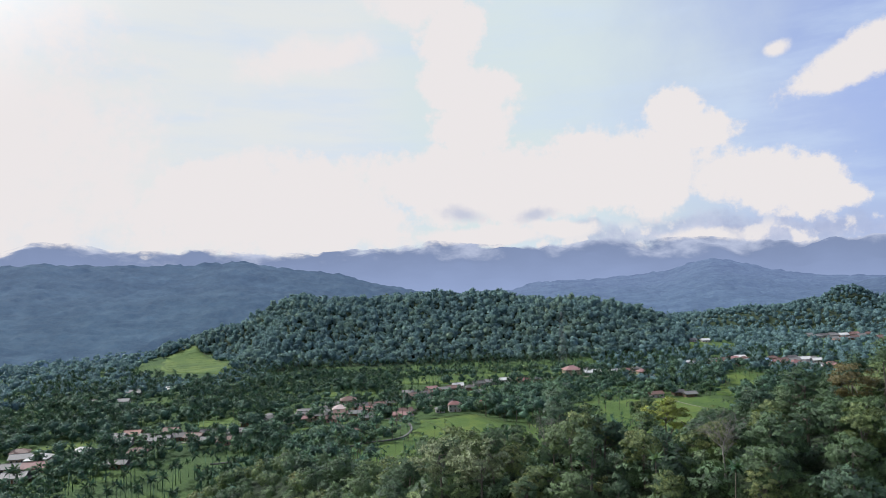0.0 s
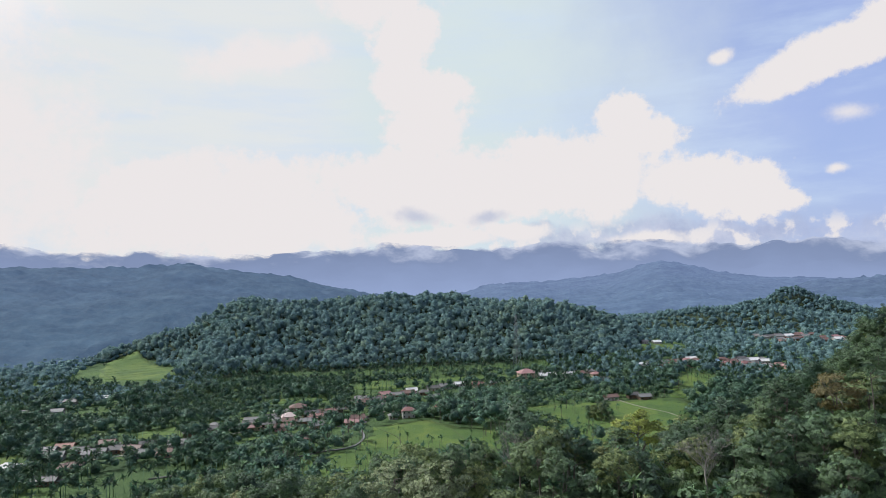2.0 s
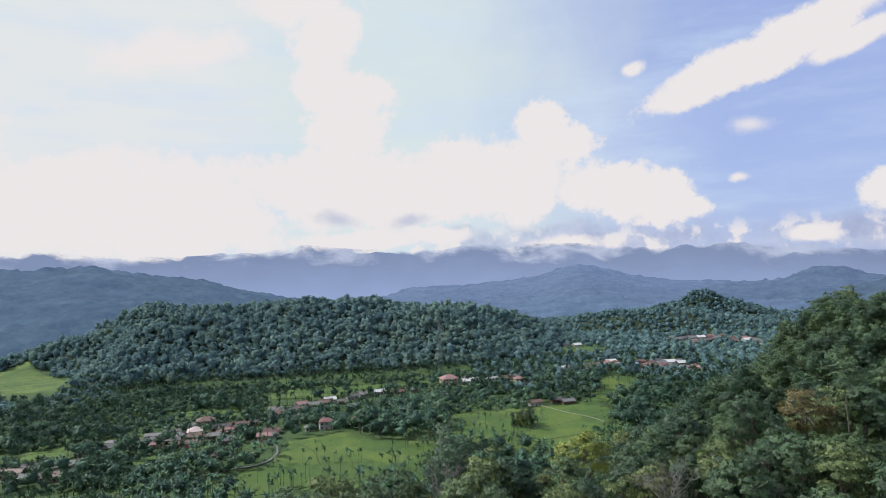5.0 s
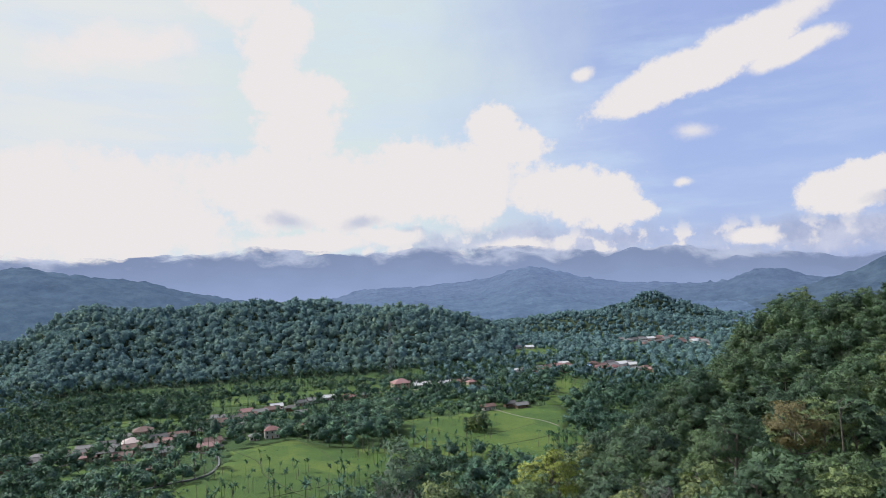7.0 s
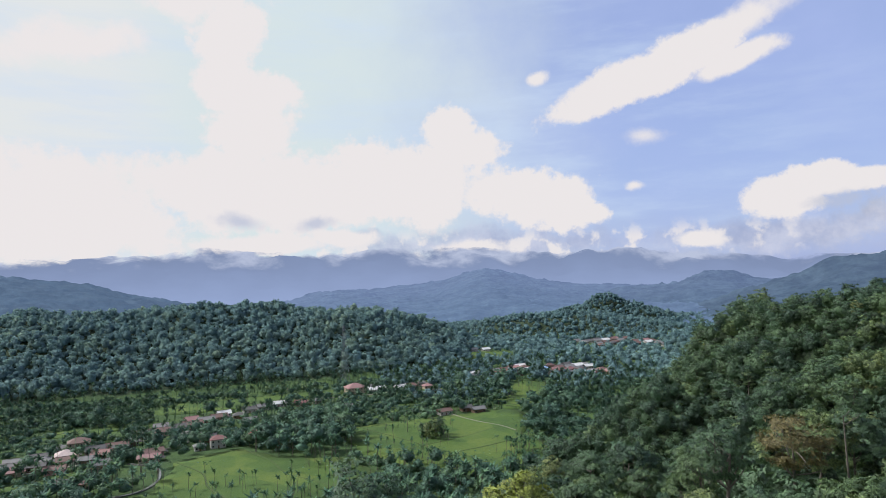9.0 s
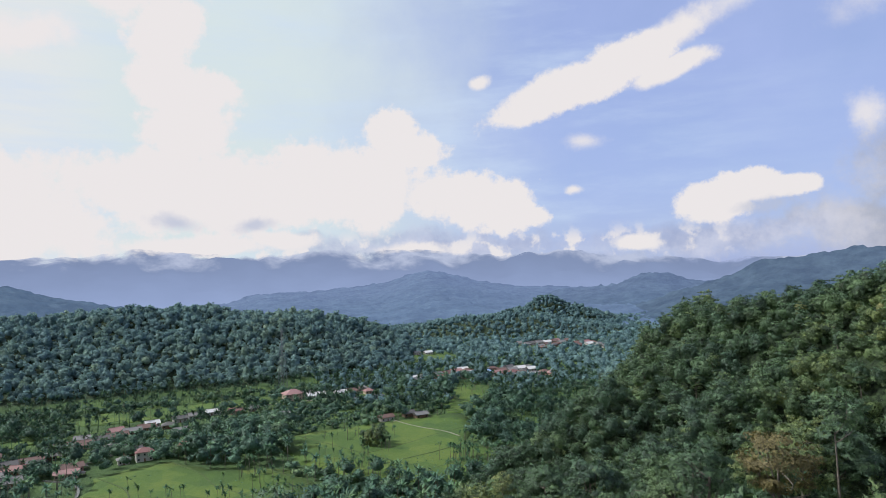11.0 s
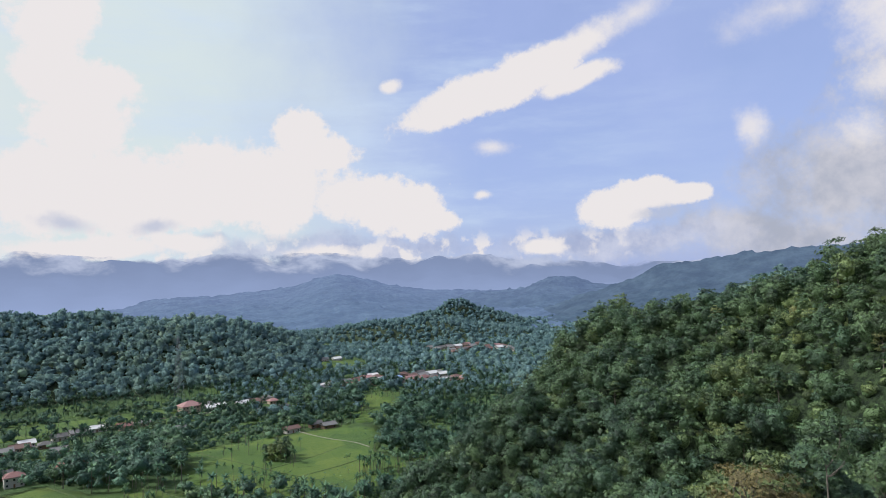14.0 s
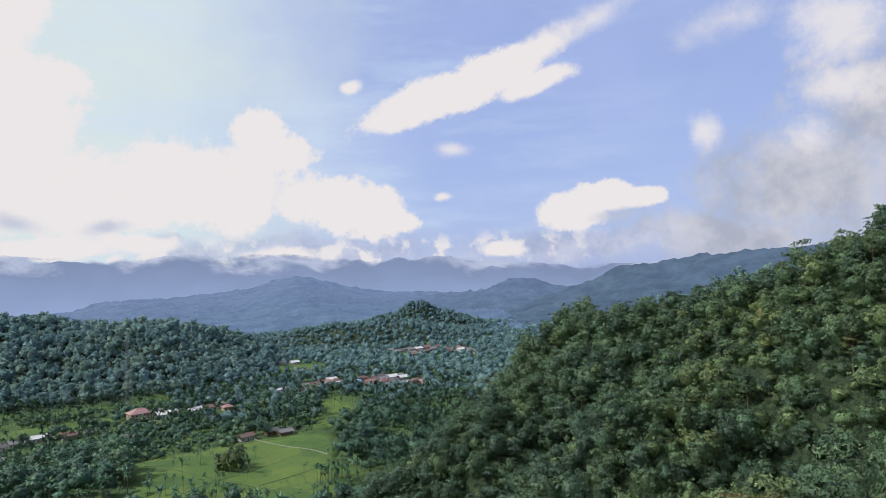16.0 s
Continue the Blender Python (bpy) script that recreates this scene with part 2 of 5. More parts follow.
M_BARK = material("bark", lambda n, o: (n.ramp(n.noise(o, 2.0, 6), [(0.3, (0.07, 0.06, 0.048)), (0.7, (0.17, 0.15, 0.125))]), n.noise(o, 6.0, 5)), bump=0.05)
M_DEAD = material("dead_bark", lambda n, o: (n.ramp(n.noise(o, 2.0, 6), [(0.3, (0.17, 0.16, 0.145)), (0.7, (0.28, 0.265, 0.24))]), n.noise(o, 6.0, 5)), bump=0.03)
M_GROUND = material("scrub_ground", lambda n, o: (n.mix(n.step(n.math("MULTIPLY_ADD", n.noise(o, 0.05, 4), 6.0, height_of(n, o)), 6.0, 9.0), n.mix(n.step(n.noise(o, 0.35, 6, 0.7), 0.35, 0.7), n.ramp(n.noise(o, 0.02, 6), [(0.3, (0.036, 0.070, 0.026)), (0.5, (0.062, 0.110, 0.030)), (0.65, (0.090, 0.148, 0.030))]), (0.038, 0.072, 0.024)), n.ramp(n.noise(o, 0.55, 8, 0.75), [(0.42, (0.008, 0.016, 0.008)), (0.62, (0.048, 0.076, 0.030))])), n.noise(o, 0.5, 8, 0.7)), rough=0.95, bump=1.6)


def rice(n, o):
    """Paddies: each a tone of its own, with mottled stands of rice."""
    cell = n.node("ShaderNodeTexVoronoi")
    cell.inputs["Scale"].default_value = 0.045
    n.put(cell.inputs["Vector"], o)
    t = n.node("ShaderNodeSeparateColor")
    n.put(t.inputs[0], cell.outputs["Color"])
    c = n.ramp(n.math("MULTIPLY_ADD", n.noise(o, 0.05, 5, 0.6), 0.9, n.math("MULTIPLY_ADD", t.outputs[0], 0.5, -0.2)), [(0.12, (0.034, 0.072, 0.013)), (0.5, (0.062, 0.108, 0.016)), (0.88, (0.100, 0.136, 0.021))])
    return n.mix(n.math("MULTIPLY", n.step(n.noise(o, 0.3, 6, 0.7), 0.45, 0.7), 0.65), c, (0.044, 0.088, 0.018)), n.noise(o, 1.2, 7, 0.75)


M_RICE = material("rice", rice, rough=0.85, bump=0.5)


# ---------------------------------------------------------------- mesh helpers
def mesh_of(name, verts, faces, mats, slots=None, tones=None, smooth=False, normals=None):
    """A mesh from numpy arrays; faces all of one length."""
    me = bpy.data.meshes.new(name)
    verts, faces = np.asarray(verts, np.float32), np.asarray(faces, np.int32)
    k = faces.shape[1]
    me.vertices.add(len(verts))
    me.vertices.foreach_set("co", verts.ravel())
    me.loops.add(faces.size)
    me.loops.foreach_set("vertex_index", faces.ravel())
    me.polygons.add(len(faces))
    me.polygons.foreach_set("loop_start", np.arange(0, faces.size, k, dtype=np.int32))
    if slots is not None:
        me.polygons.foreach_set("material_index", np.asarray(slots, np.int32))
    me.polygons.foreach_set("use_smooth", np.full(len(faces), smooth))
    for m in mats if isinstance(mats, (list, tuple)) else [mats]:
        me.materials.append(m)
    if tones is not None:
        a = me.attributes.new("tone", "FLOAT", "POINT")
        a.data.foreach_set("value", np.asarray(tones, np.float32))
    me.update()
    if normals is not None:
        a = me.attributes.new("custom_normal", "FLOAT_VECTOR", "POINT")
        a.data.foreach_set("vector", np.asarray(normals, np.float32).ravel())
        me.update()
    return me


def part(name, data, parent, label=""):
    """A mesh object under a thing or a part."""
    ob = new(name, data)
    ob.parent = parent
    return tagged(ob, label=label)


def part_bm(name, bm, mat, parent, label=""):
    me = bpy.data.meshes.new(name)
    bm.to_mesh(me)
    bm.free()
    me.materials.append(mat)
    return part(name, me, parent, label)


def thing(name, m, label, category, group="", kind=""):
    ob = new(name)
    ob.matrix_basis = m
    return tagged(ob, label, category, group, kind)


rng = np.random.default_rng(7)


# ---------------------------------------------------------------- terrain
def vnoise(x, y, scale, seed):
    """Smooth value noise on numpy arrays, about -1..1."""
    x, y = np.asarray(x, float) / scale, np.asarray(y, float) / scale
    xi, yi = np.floor(x), np.floor(y)
    fx, fy = x - xi, y - yi
    fx, fy = fx * fx * (3 - 2 * fx), fy * fy * (3 - 2 * fy)

    def h(a, b):
        v = np.sin(a * 127.1 + b * 311.7 + seed * 74.7) * 43758.5453
        return 2 * (v - np.floor(v)) - 1

    return (h(xi, yi) * (1 - fx) + h(xi + 1, yi) * fx) * (1 - fy) + (h(xi, yi + 1) * (1 - fx) + h(xi + 1, yi + 1) * fx) * fy


# crest lines: x, y, height, breadth
HILLS = {
    "spur": [(230, 40, 128, 95), (150, 105, 91, 82), (88, 128, 73, 70), (53, 130, 72, 68), (25, 137, 70, 66), (4, 144, 65, 60), (-14, 188, 52, 56), (-30, 226, 42, 52), (-62, 274, 32, 46), (-78, 318, 8, 40)],
    "shoulder": [(88, 128, 72, 62), (88, 172, 63, 52), (94, 200, 57, 48), (92, 226, 38, 42), (88, 256, 10, 36)],
    "north_rib": [(246, 298, 78, 50), (225, 301, 73, 50), (190, 307, 59, 48), (160, 312, 36, 42), (128, 318, 6, 34)],
    "south_rib": [(248, 232, 84, 50), (226, 240, 74, 50), (204, 250, 68, 50), (174, 250, 50, 44), (146, 252, 26, 40), (120, 254, 4, 34)],
    "under": [(230, 0, 100, 110), (60, 0, 62, 110), (-60, 30, 45, 100), (-140, 0, 30, 100)],
    "ridge": [(224, 384, 4, 30), (232, 370, 22, 38), (238, 361, 35, 44), (250, 346, 56, 48), (262, 334, 88, 56), (263, 312, 89, 62), (267, 290, 92, 62), (269, 270, 95, 62), (270, 252, 100, 62), (270, 229, 104, 64), (271, 214, 113, 66), (274, 190, 126, 70), (290, 120, 140, 90), (320, 0, 150, 120)],
    "second_ridge": [(470, 540, 40, 90), (504, 493, 72, 110), (532, 456, 86, 130), (560, 410, 101, 140), (600, 340, 114, 150), (640, 200, 124, 160)],
    "middle_hill": [(-305, 1060, 8, 55), (-276, 1056, 52, 80), (-241, 1053, 80, 115), (-215, 1057, 75, 145), (-199, 1061, 71, 175), (-95, 1076, 68, 180), (-42, 1079, 75, 180), (21, 1080, 70, 180), (92, 1076, 69, 180), (153, 1069, 62, 170), (195, 1062, 55, 140), (222, 1058, 36, 120), (250, 1052, 14, 110), (290, 1044, 5, 110)],
    "hillock": [(642, 1413, 12, 110), (684, 1392, 18, 90), (737, 1363, 40, 75), (784, 1336, 60, 70), (829, 1307, 34, 75), (877, 1273, 12, 90)],
    "low_ridge": [(440, 1330, 12, 110), (540, 1294, 20, 110), (597, 1268, 26, 115), (653, 1238, 28, 115), (727, 1194, 16, 100), (797, 1146, 4, 90)],
}


def crest_height(x, y, nodes):
    out = np.zeros(np.shape(x))
    for (ax, ay, az_, aw), (bx, by, bz, bw) in zip(nodes, nodes[1:]):
        dx, dy = bx - ax, by - ay
        t = np.clip(((x - ax) * dx + (y - ay) * dy) / (dx * dx + dy * dy), 0, 1)
        d = np.hypot(x - ax - t * dx, y - ay - t * dy)
        w, z = aw + t * (bw - aw), az_ + t * (bz - az_)
        out = np.maximum(out, z * np.clip(1 - (d / (1.6 * w)) ** 2, 0, 1) ** 2)
    return out


def terrain(x, y):
    x, y = np.asarray(x, float), np.asarray(y, float)
    wx = x + 22 * vnoise(x, y, 90, 3)
    wy = y + 22 * vnoise(x, y, 90, 4)
    s = 0.0
    calm = np.maximum.reduce([crest_height(x, y, HILLS[k]) for k in ("ridge", "north_rib", "south_rib")])
    s = calm ** 4
    for name, nodes in HILLS.items():
        if name not in ("ridge", "north_rib", "south_rib"):
            s = s + crest_height(wx, wy, nodes) ** 4
    h = s ** 0.25
    rough = np.clip(h / 25, 0, 1) * (1 - 0.7 * np.clip(calm / 40, 0, 1))
    h = h + rough * (6.5 * vnoise(x, y, 75, 1) + 3.0 * vnoise(x, y, 30, 2))
    h = h * np.clip(h / 3, 0, 1)
    return h * (1 - np.exp(-(((x + 342) / 100) ** 2 + ((y - 940) / 140) ** 2) ** 2))


def axis(parts):
    return np.unique(np.concatenate([np.arange(a, b, s) for a, b, s in parts]))


gx = axis([(-4800, -1600, 200), (-1600, -500, 50), (-500, 760, 9), (760, 1400, 40), (1400, 4801, 200)])
gy = axis([(-1500, -100, 100), (-100, 620, 9), (620, 1300, 14), (1300, 2000, 40), (2000, 4901, 200)])
X, Y = np.meshgrid(gx, gy)
Z = terrain(X, Y)
nx, ny = len(gx), len(gy)
idx = np.arange(nx * ny).reshape(ny, nx)
quads = np.stack([idx[:-1, :-1], idx[:-1, 1:], idx[1:, 1:], idx[1:, :-1]], -1).reshape(-1, 4)
ground = new("ground", mesh_of("ground", np.stack([X, Y, Z], -1).reshape(-1, 3), quads, M_GROUND, smooth=True))
tagged(ground, "green scrub and grass floor of the valley and its hills", "ground", kind="structure")

def unit(v):
    return v / np.maximum(np.linalg.norm(v, axis=-1, keepdims=True), 1e-9)


def ico():
    p = (1 + 5 ** 0.5) / 2
    v = unit(np.array([(-1, p, 0), (1, p, 0), (-1, -p, 0), (1, -p, 0), (0, -1, p), (0, 1, p), (0, -1, -p), (0, 1, -p), (p, 0, -1), (p, 0, 1), (-p, 0, -1), (-p, 0, 1)], float))
    d = ((v[:, None] - v[None]) ** 2).sum(-1)
    near = d < 1.2
    f = [(a, b, c) for a in range(12) for b in range(a + 1, 12) for c in range(b + 1, 12) if near[a, b] and near[b, c] and near[a, c]]
    f = [(a, b, c) if np.dot(np.cross(v[b] - v[a], v[c] - v[a]), v[a]) > 0 else (a, c, b) for a, b, c in f]
    return v, np.array(f)


ICO_V, ICO_F = ico()


# far ridges: crest x, y, height; depth of the slope towards the valley; base colour and the emission that paints haze
# over it
FAR = [
    ("backdrop_west_ridge", [(-1700, 1250, 150), (-1300, 1530, 160), (-1091, 1676, 158), (-1030, 1714, 164), (-932, 1770, 158), (-811, 1828, 152), (-706, 1871, 152), (-579, 1914, 160), (-460, 1946, 135), (-304, 1977, 112), (-208, 1989, 84), (-77, 1999, 58), (22, 2000, 40), (180, 2010, 10)], 900, (0.024, 0.034, 0.038), (0.066, 0.102, 0.172), 5, "long blue forested ridge, its haze painted as glow"),
    ("backdrop_peak_ridge", [(100, 3150, 0), (314, 3087, 20), (421, 3075, 50), (531, 3058, 56), (655, 3034, 55), (803, 2998, 67), (955, 2953, 82), (1043, 2923, 112), (1132, 2889, 132), (1220, 2852, 116), (1329, 2802, 80), (1479, 2724, 50), (1650, 2600, 40), (1900, 2400, 30), (2250, 2050, 24), (2600, 1500, 20), (2700, 900, 20)], 1720, (0.024, 0.034, 0.038), (0.128, 0.170, 0.290), 3.5, "blue hill with a rounded peak, its haze painted as glow"),
    ("backdrop_cone_ridge", [(1000, 2330, 0), (1222, 2181, 14), (1324, 2118, 43), (1487, 2003, 56), (1534, 1966, 82), (1580, 1928, 98), (1624, 1889, 86), (1680, 1837, 58), (1800, 1700, 60), (2000, 1500, 60)], 600, (0.024, 0.034, 0.038), (0.100, 0.136, 0.234), 4, "blue cone-shaped hill, its haze painted as glow"),
    ("backdrop_east_ridge", [(1220, 1580, 10), (1346, 1465, 60), (1410, 1400, 91), (1441, 1366, 112), (1480, 1321, 124), (1525, 1265, 130), (1576, 1197, 142), (1614, 1141, 143), (1649, 1084, 150), (1687, 1018, 151), (1716, 964, 153), (1774, 840, 150), (1850, 500, 150)], 500, (0.024, 0.034, 0.038), (0.068, 0.098, 0.164), 4, "dark blue-green forested ridge under low cloud, its haze painted as glow"),
    ("backdrop_mountains", [(-3600, 2300, 330), (-2345, 3604, 300), (-2099, 3753, 318), (-1876, 3869, 272), (-1456, 4046, 300), (-1052, 4169, 270), (-786, 4227, 250), (-300, 4290, 246), (58, 4300, 284), (412, 4280, 262), (758, 4233, 256), (1549, 4011, 235), (2178, 3722, 214), (2700, 3400, 190), (3020, 3185, 140), (3400, 2700, 130), (3800, 2000, 130)], 700, (0.030, 0.040, 0.050), (0.225, 0.270, 0.400), 12, "pale blue-violet mountain chain, its haze and cloud painted as glow"),
]


CRESTED = ("backdrop_west_ridge", "backdrop_peak_ridge", "backdrop_cone_ridge", "backdrop_east_ridge")


def far_ridge(name, crest, depth, base_c, haze_glow, rough, label):
    crest = np.array(crest, float)
    s = np.r_[0, np.cumsum(np.hypot(*np.diff(crest[:, :2], axis=0).T))]
    u = np.arange(0, s[-1], 9.0 if name in CRESTED else 30.0)
    cx, cy, cz = (np.interp(u, s, crest[:, i]) for i in range(3))
    for _ in range(2):
        cz = np.convolve(np.pad(cz, 1, "edge"), np.ones(3) / 3, "valid")
    if name not in CRESTED:
        cz = cz + 26 + 20 * vnoise(u, u * 0, 420, 15) + 12 * vnoise(u, u * 0, 130, 16) + 7 * vnoise(u, u * 0, 50, 17)
    v = np.r_[-0.12, np.linspace(0, 1, 84) ** 1.2] if name in CRESTED else np.linspace(0, 1, 40) ** 1.2
    way = -np.stack([cx, cy], 1) / np.hypot(cx, cy)[:, None]
    px = cx[:, None] + way[:, :1] * v * depth
    py = cy[:, None] + way[:, 1:] * v * depth
    fall = np.where(v < 0, 0.6, (1 - np.clip(v, 0, 1)) ** 1.25)
    big = np.clip(np.abs(v) * 6, 0, 1)
    pz = cz[:, None] * fall + big * rough * (2.6 * vnoise(px, py, 240, 5) + 2.2 * vnoise(px, py, 110, 6)) * (0.25 + np.clip(fall, 0, 1)) + 2.0 - 4 * np.clip(v, 0, 1) ** 8
    pz += rough * (0.3 * vnoise(px, py, 60, 8) + 0.2 * vnoise(px, py, 31, 9))
    if name in CRESTED:
        # the canopy's own bumps
        pz += 5.5 * np.abs(vnoise(px, py, 30, 18)) + 6.5 * np.abs(vnoise(px, py, 16, 19))
        # single trees that stand out along the crest
        pz += (np.abs(v) < 0.01) * (4 * np.clip(vnoise(u, u * 0, 19, 23) - 0.25, 0, 1) + 4 * np.clip(vnoise(u, u * 0, 40, 24), 0, 1))[:, None]
    n, k = px.shape
    ii = np.arange(n * k).reshape(n, k)
    f = np.concatenate([np.stack([ii[:-1, :-1], ii[:-1, 1:], ii[1:, 1:]], -1).reshape(-1, 3), np.stack([ii[:-1, :-1], ii[1:, 1:], ii[1:, :-1]], -1).reshape(-1, 3)])
    verts = np.stack([px, py, pz], -1).reshape(-1, 3)
    m = material(name, lambda nn, o: (nn.mix(nn.step(nn.noise(o, 0.016, 10, 0.75), 0.36, 0.68), tuple(0.55 * c for c in base_c), tuple(1.6 * c for c in base_c)), nn.noise(o, 0.08, 6, 0.7)), rough=0.95, bump=3.0, spec=0.05, emit=haze_glow)
    if name not in CRESTED:
        # emission only: painted cloud on the mountain tops, paler haze below, tops fading out
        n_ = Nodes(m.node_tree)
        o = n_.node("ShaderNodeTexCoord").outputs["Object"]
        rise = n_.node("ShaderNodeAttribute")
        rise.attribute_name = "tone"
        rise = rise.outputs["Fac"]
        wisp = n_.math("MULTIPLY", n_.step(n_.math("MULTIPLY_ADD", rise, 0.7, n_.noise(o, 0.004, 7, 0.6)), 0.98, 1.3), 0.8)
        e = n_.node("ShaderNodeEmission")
        n_.put(e.inputs[0], n_.mix(wisp, n_.mix(n_.math("MULTIPLY_ADD", rise, 0.75, n_.math("MULTIPLY", n_.noise(o, 0.004, 6, 0.6), 0.3), clamp=True), tuple(1.45 * c for c in haze_glow), tuple(0.84 * c for c in haze_glow)), (0.58, 0.60, 0.70)))
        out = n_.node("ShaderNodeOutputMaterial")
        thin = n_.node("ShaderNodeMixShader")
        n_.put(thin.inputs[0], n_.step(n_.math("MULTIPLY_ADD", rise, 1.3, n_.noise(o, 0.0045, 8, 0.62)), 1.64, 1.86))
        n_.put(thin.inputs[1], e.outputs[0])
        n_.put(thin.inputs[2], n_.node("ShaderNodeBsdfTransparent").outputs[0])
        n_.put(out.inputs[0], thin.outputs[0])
    else:
        # woods and clearings mottle an emission that paints haze, weaker towards the foot
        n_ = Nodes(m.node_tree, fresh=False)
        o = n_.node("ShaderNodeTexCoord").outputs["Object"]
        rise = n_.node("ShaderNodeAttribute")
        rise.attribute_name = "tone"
        foot = tuple(q * c for q, c in zip((0.80, 0.88, 0.86), haze_glow))
        painted_haze = n_.mix(n_.step(rise.outputs["Fac"], 0.0, 0.85), foot, haze_glow)
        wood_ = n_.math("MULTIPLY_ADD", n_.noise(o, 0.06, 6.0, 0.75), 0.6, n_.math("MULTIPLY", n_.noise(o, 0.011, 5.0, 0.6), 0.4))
        glow = n_.mix(1.0, painted_haze, n_.ramp(wood_, [(0.38, (0.80, 0.81, 0.84)), (0.52, (1.0, 1.0, 1.0)), (0.66, (1.2, 1.21, 1.16))]), "MULTIPLY")
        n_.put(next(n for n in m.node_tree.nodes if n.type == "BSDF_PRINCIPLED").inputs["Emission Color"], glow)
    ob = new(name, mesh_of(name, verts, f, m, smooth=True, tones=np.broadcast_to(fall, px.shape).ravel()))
    return tagged(ob, label, "ridge", kind="structure")


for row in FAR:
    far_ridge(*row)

# ---------------------------------------------------------------- fields
FIELDS = {
    "paddy_east": [(98, 586), (160, 591), (242, 598), (238, 560), (208, 500), (226, 440), (205, 408), (150, 425), (110, 470), (90, 520)],
    "paddy_lane": [(233, 599), (262, 652), (292, 724), (330, 710), (312, 668), (275, 620), (252, 592)],
    "paddy_south": [(-72, 450), (-30, 478), (-22, 510), (-25, 541), (24, 555), (40, 520), (82, 498), (96, 455), (78, 420), (20, 400), (-14, 388), (-56, 415)],
    "paddy_north": [(-56, 738), (-20, 768), (50, 766), (100, 772), (124, 768), (124, 740), (73, 722), (24, 710), (-36, 706)],
    "paddy_bank": [(-132, 660), (-118, 684), (-82, 678), (-64, 662), (-90, 650)],
    "paddy_hill": [(-394, 940), (-412, 1015), (-390, 1062), (-345, 1000), (-290, 927), (-262, 868), (-268, 815), (-320, 846), (-362, 872)],
    "paddy_far": [(322, 912), (330, 946), (391, 990), (402, 948), (372, 905)],
    "paddy_west": [(-206, 559), (-172, 573), (-146, 592), (-120, 602), (-117, 580), (-142, 572), (-162, 548), (-163, 522), (-196, 538)],
    "paddy_stream": [(-132, 500), (-112, 520), (-89, 537), (-72, 541), (-70, 515), (-100, 490)],
    "paddy_corner": [(-300, 487), (-284, 499), (-258, 504), (-254, 479), (-288, 472)],
    "paddy_edge": [(-462, 704), (-445, 729), (-417, 684), (-438, 668)],
}


def inside(px, py, poly):
    px, py = np.asarray(px, float), np.asarray(py, float)
    hit = np.zeros(px.shape, bool)
    for (ax, ay), (bx, by) in zip(poly, poly[1:] + poly[:1]):
        hit ^= ((ay > py) != (by > py)) & (px < (bx - ax) * (py - ay) / (by - ay + 1e-9) + ax)
    return hit


def smooth_outline(poly, step=6.0):
    """The outline, rounded and a little uneven."""
    p = np.array(poly, float)
    for _ in range(2):
        q = np.roll(p, -1, axis=0)
        p = np.stack([0.85 * p + 0.15 * q, 0.15 * p + 0.85 * q], 1).reshape(-1, 2)
    q = np.roll(p, -1, axis=0)
    p = np.stack([p, 0.5 * (p + q)], 1).reshape(-1, 2)
    p[:, 0] += 4.0 * vnoise(p[:, 0], p[:, 1], 16, 12)
    p[:, 1] += 4.0 * vnoise(p[:, 0], p[:, 1], 16, 13)
    return p


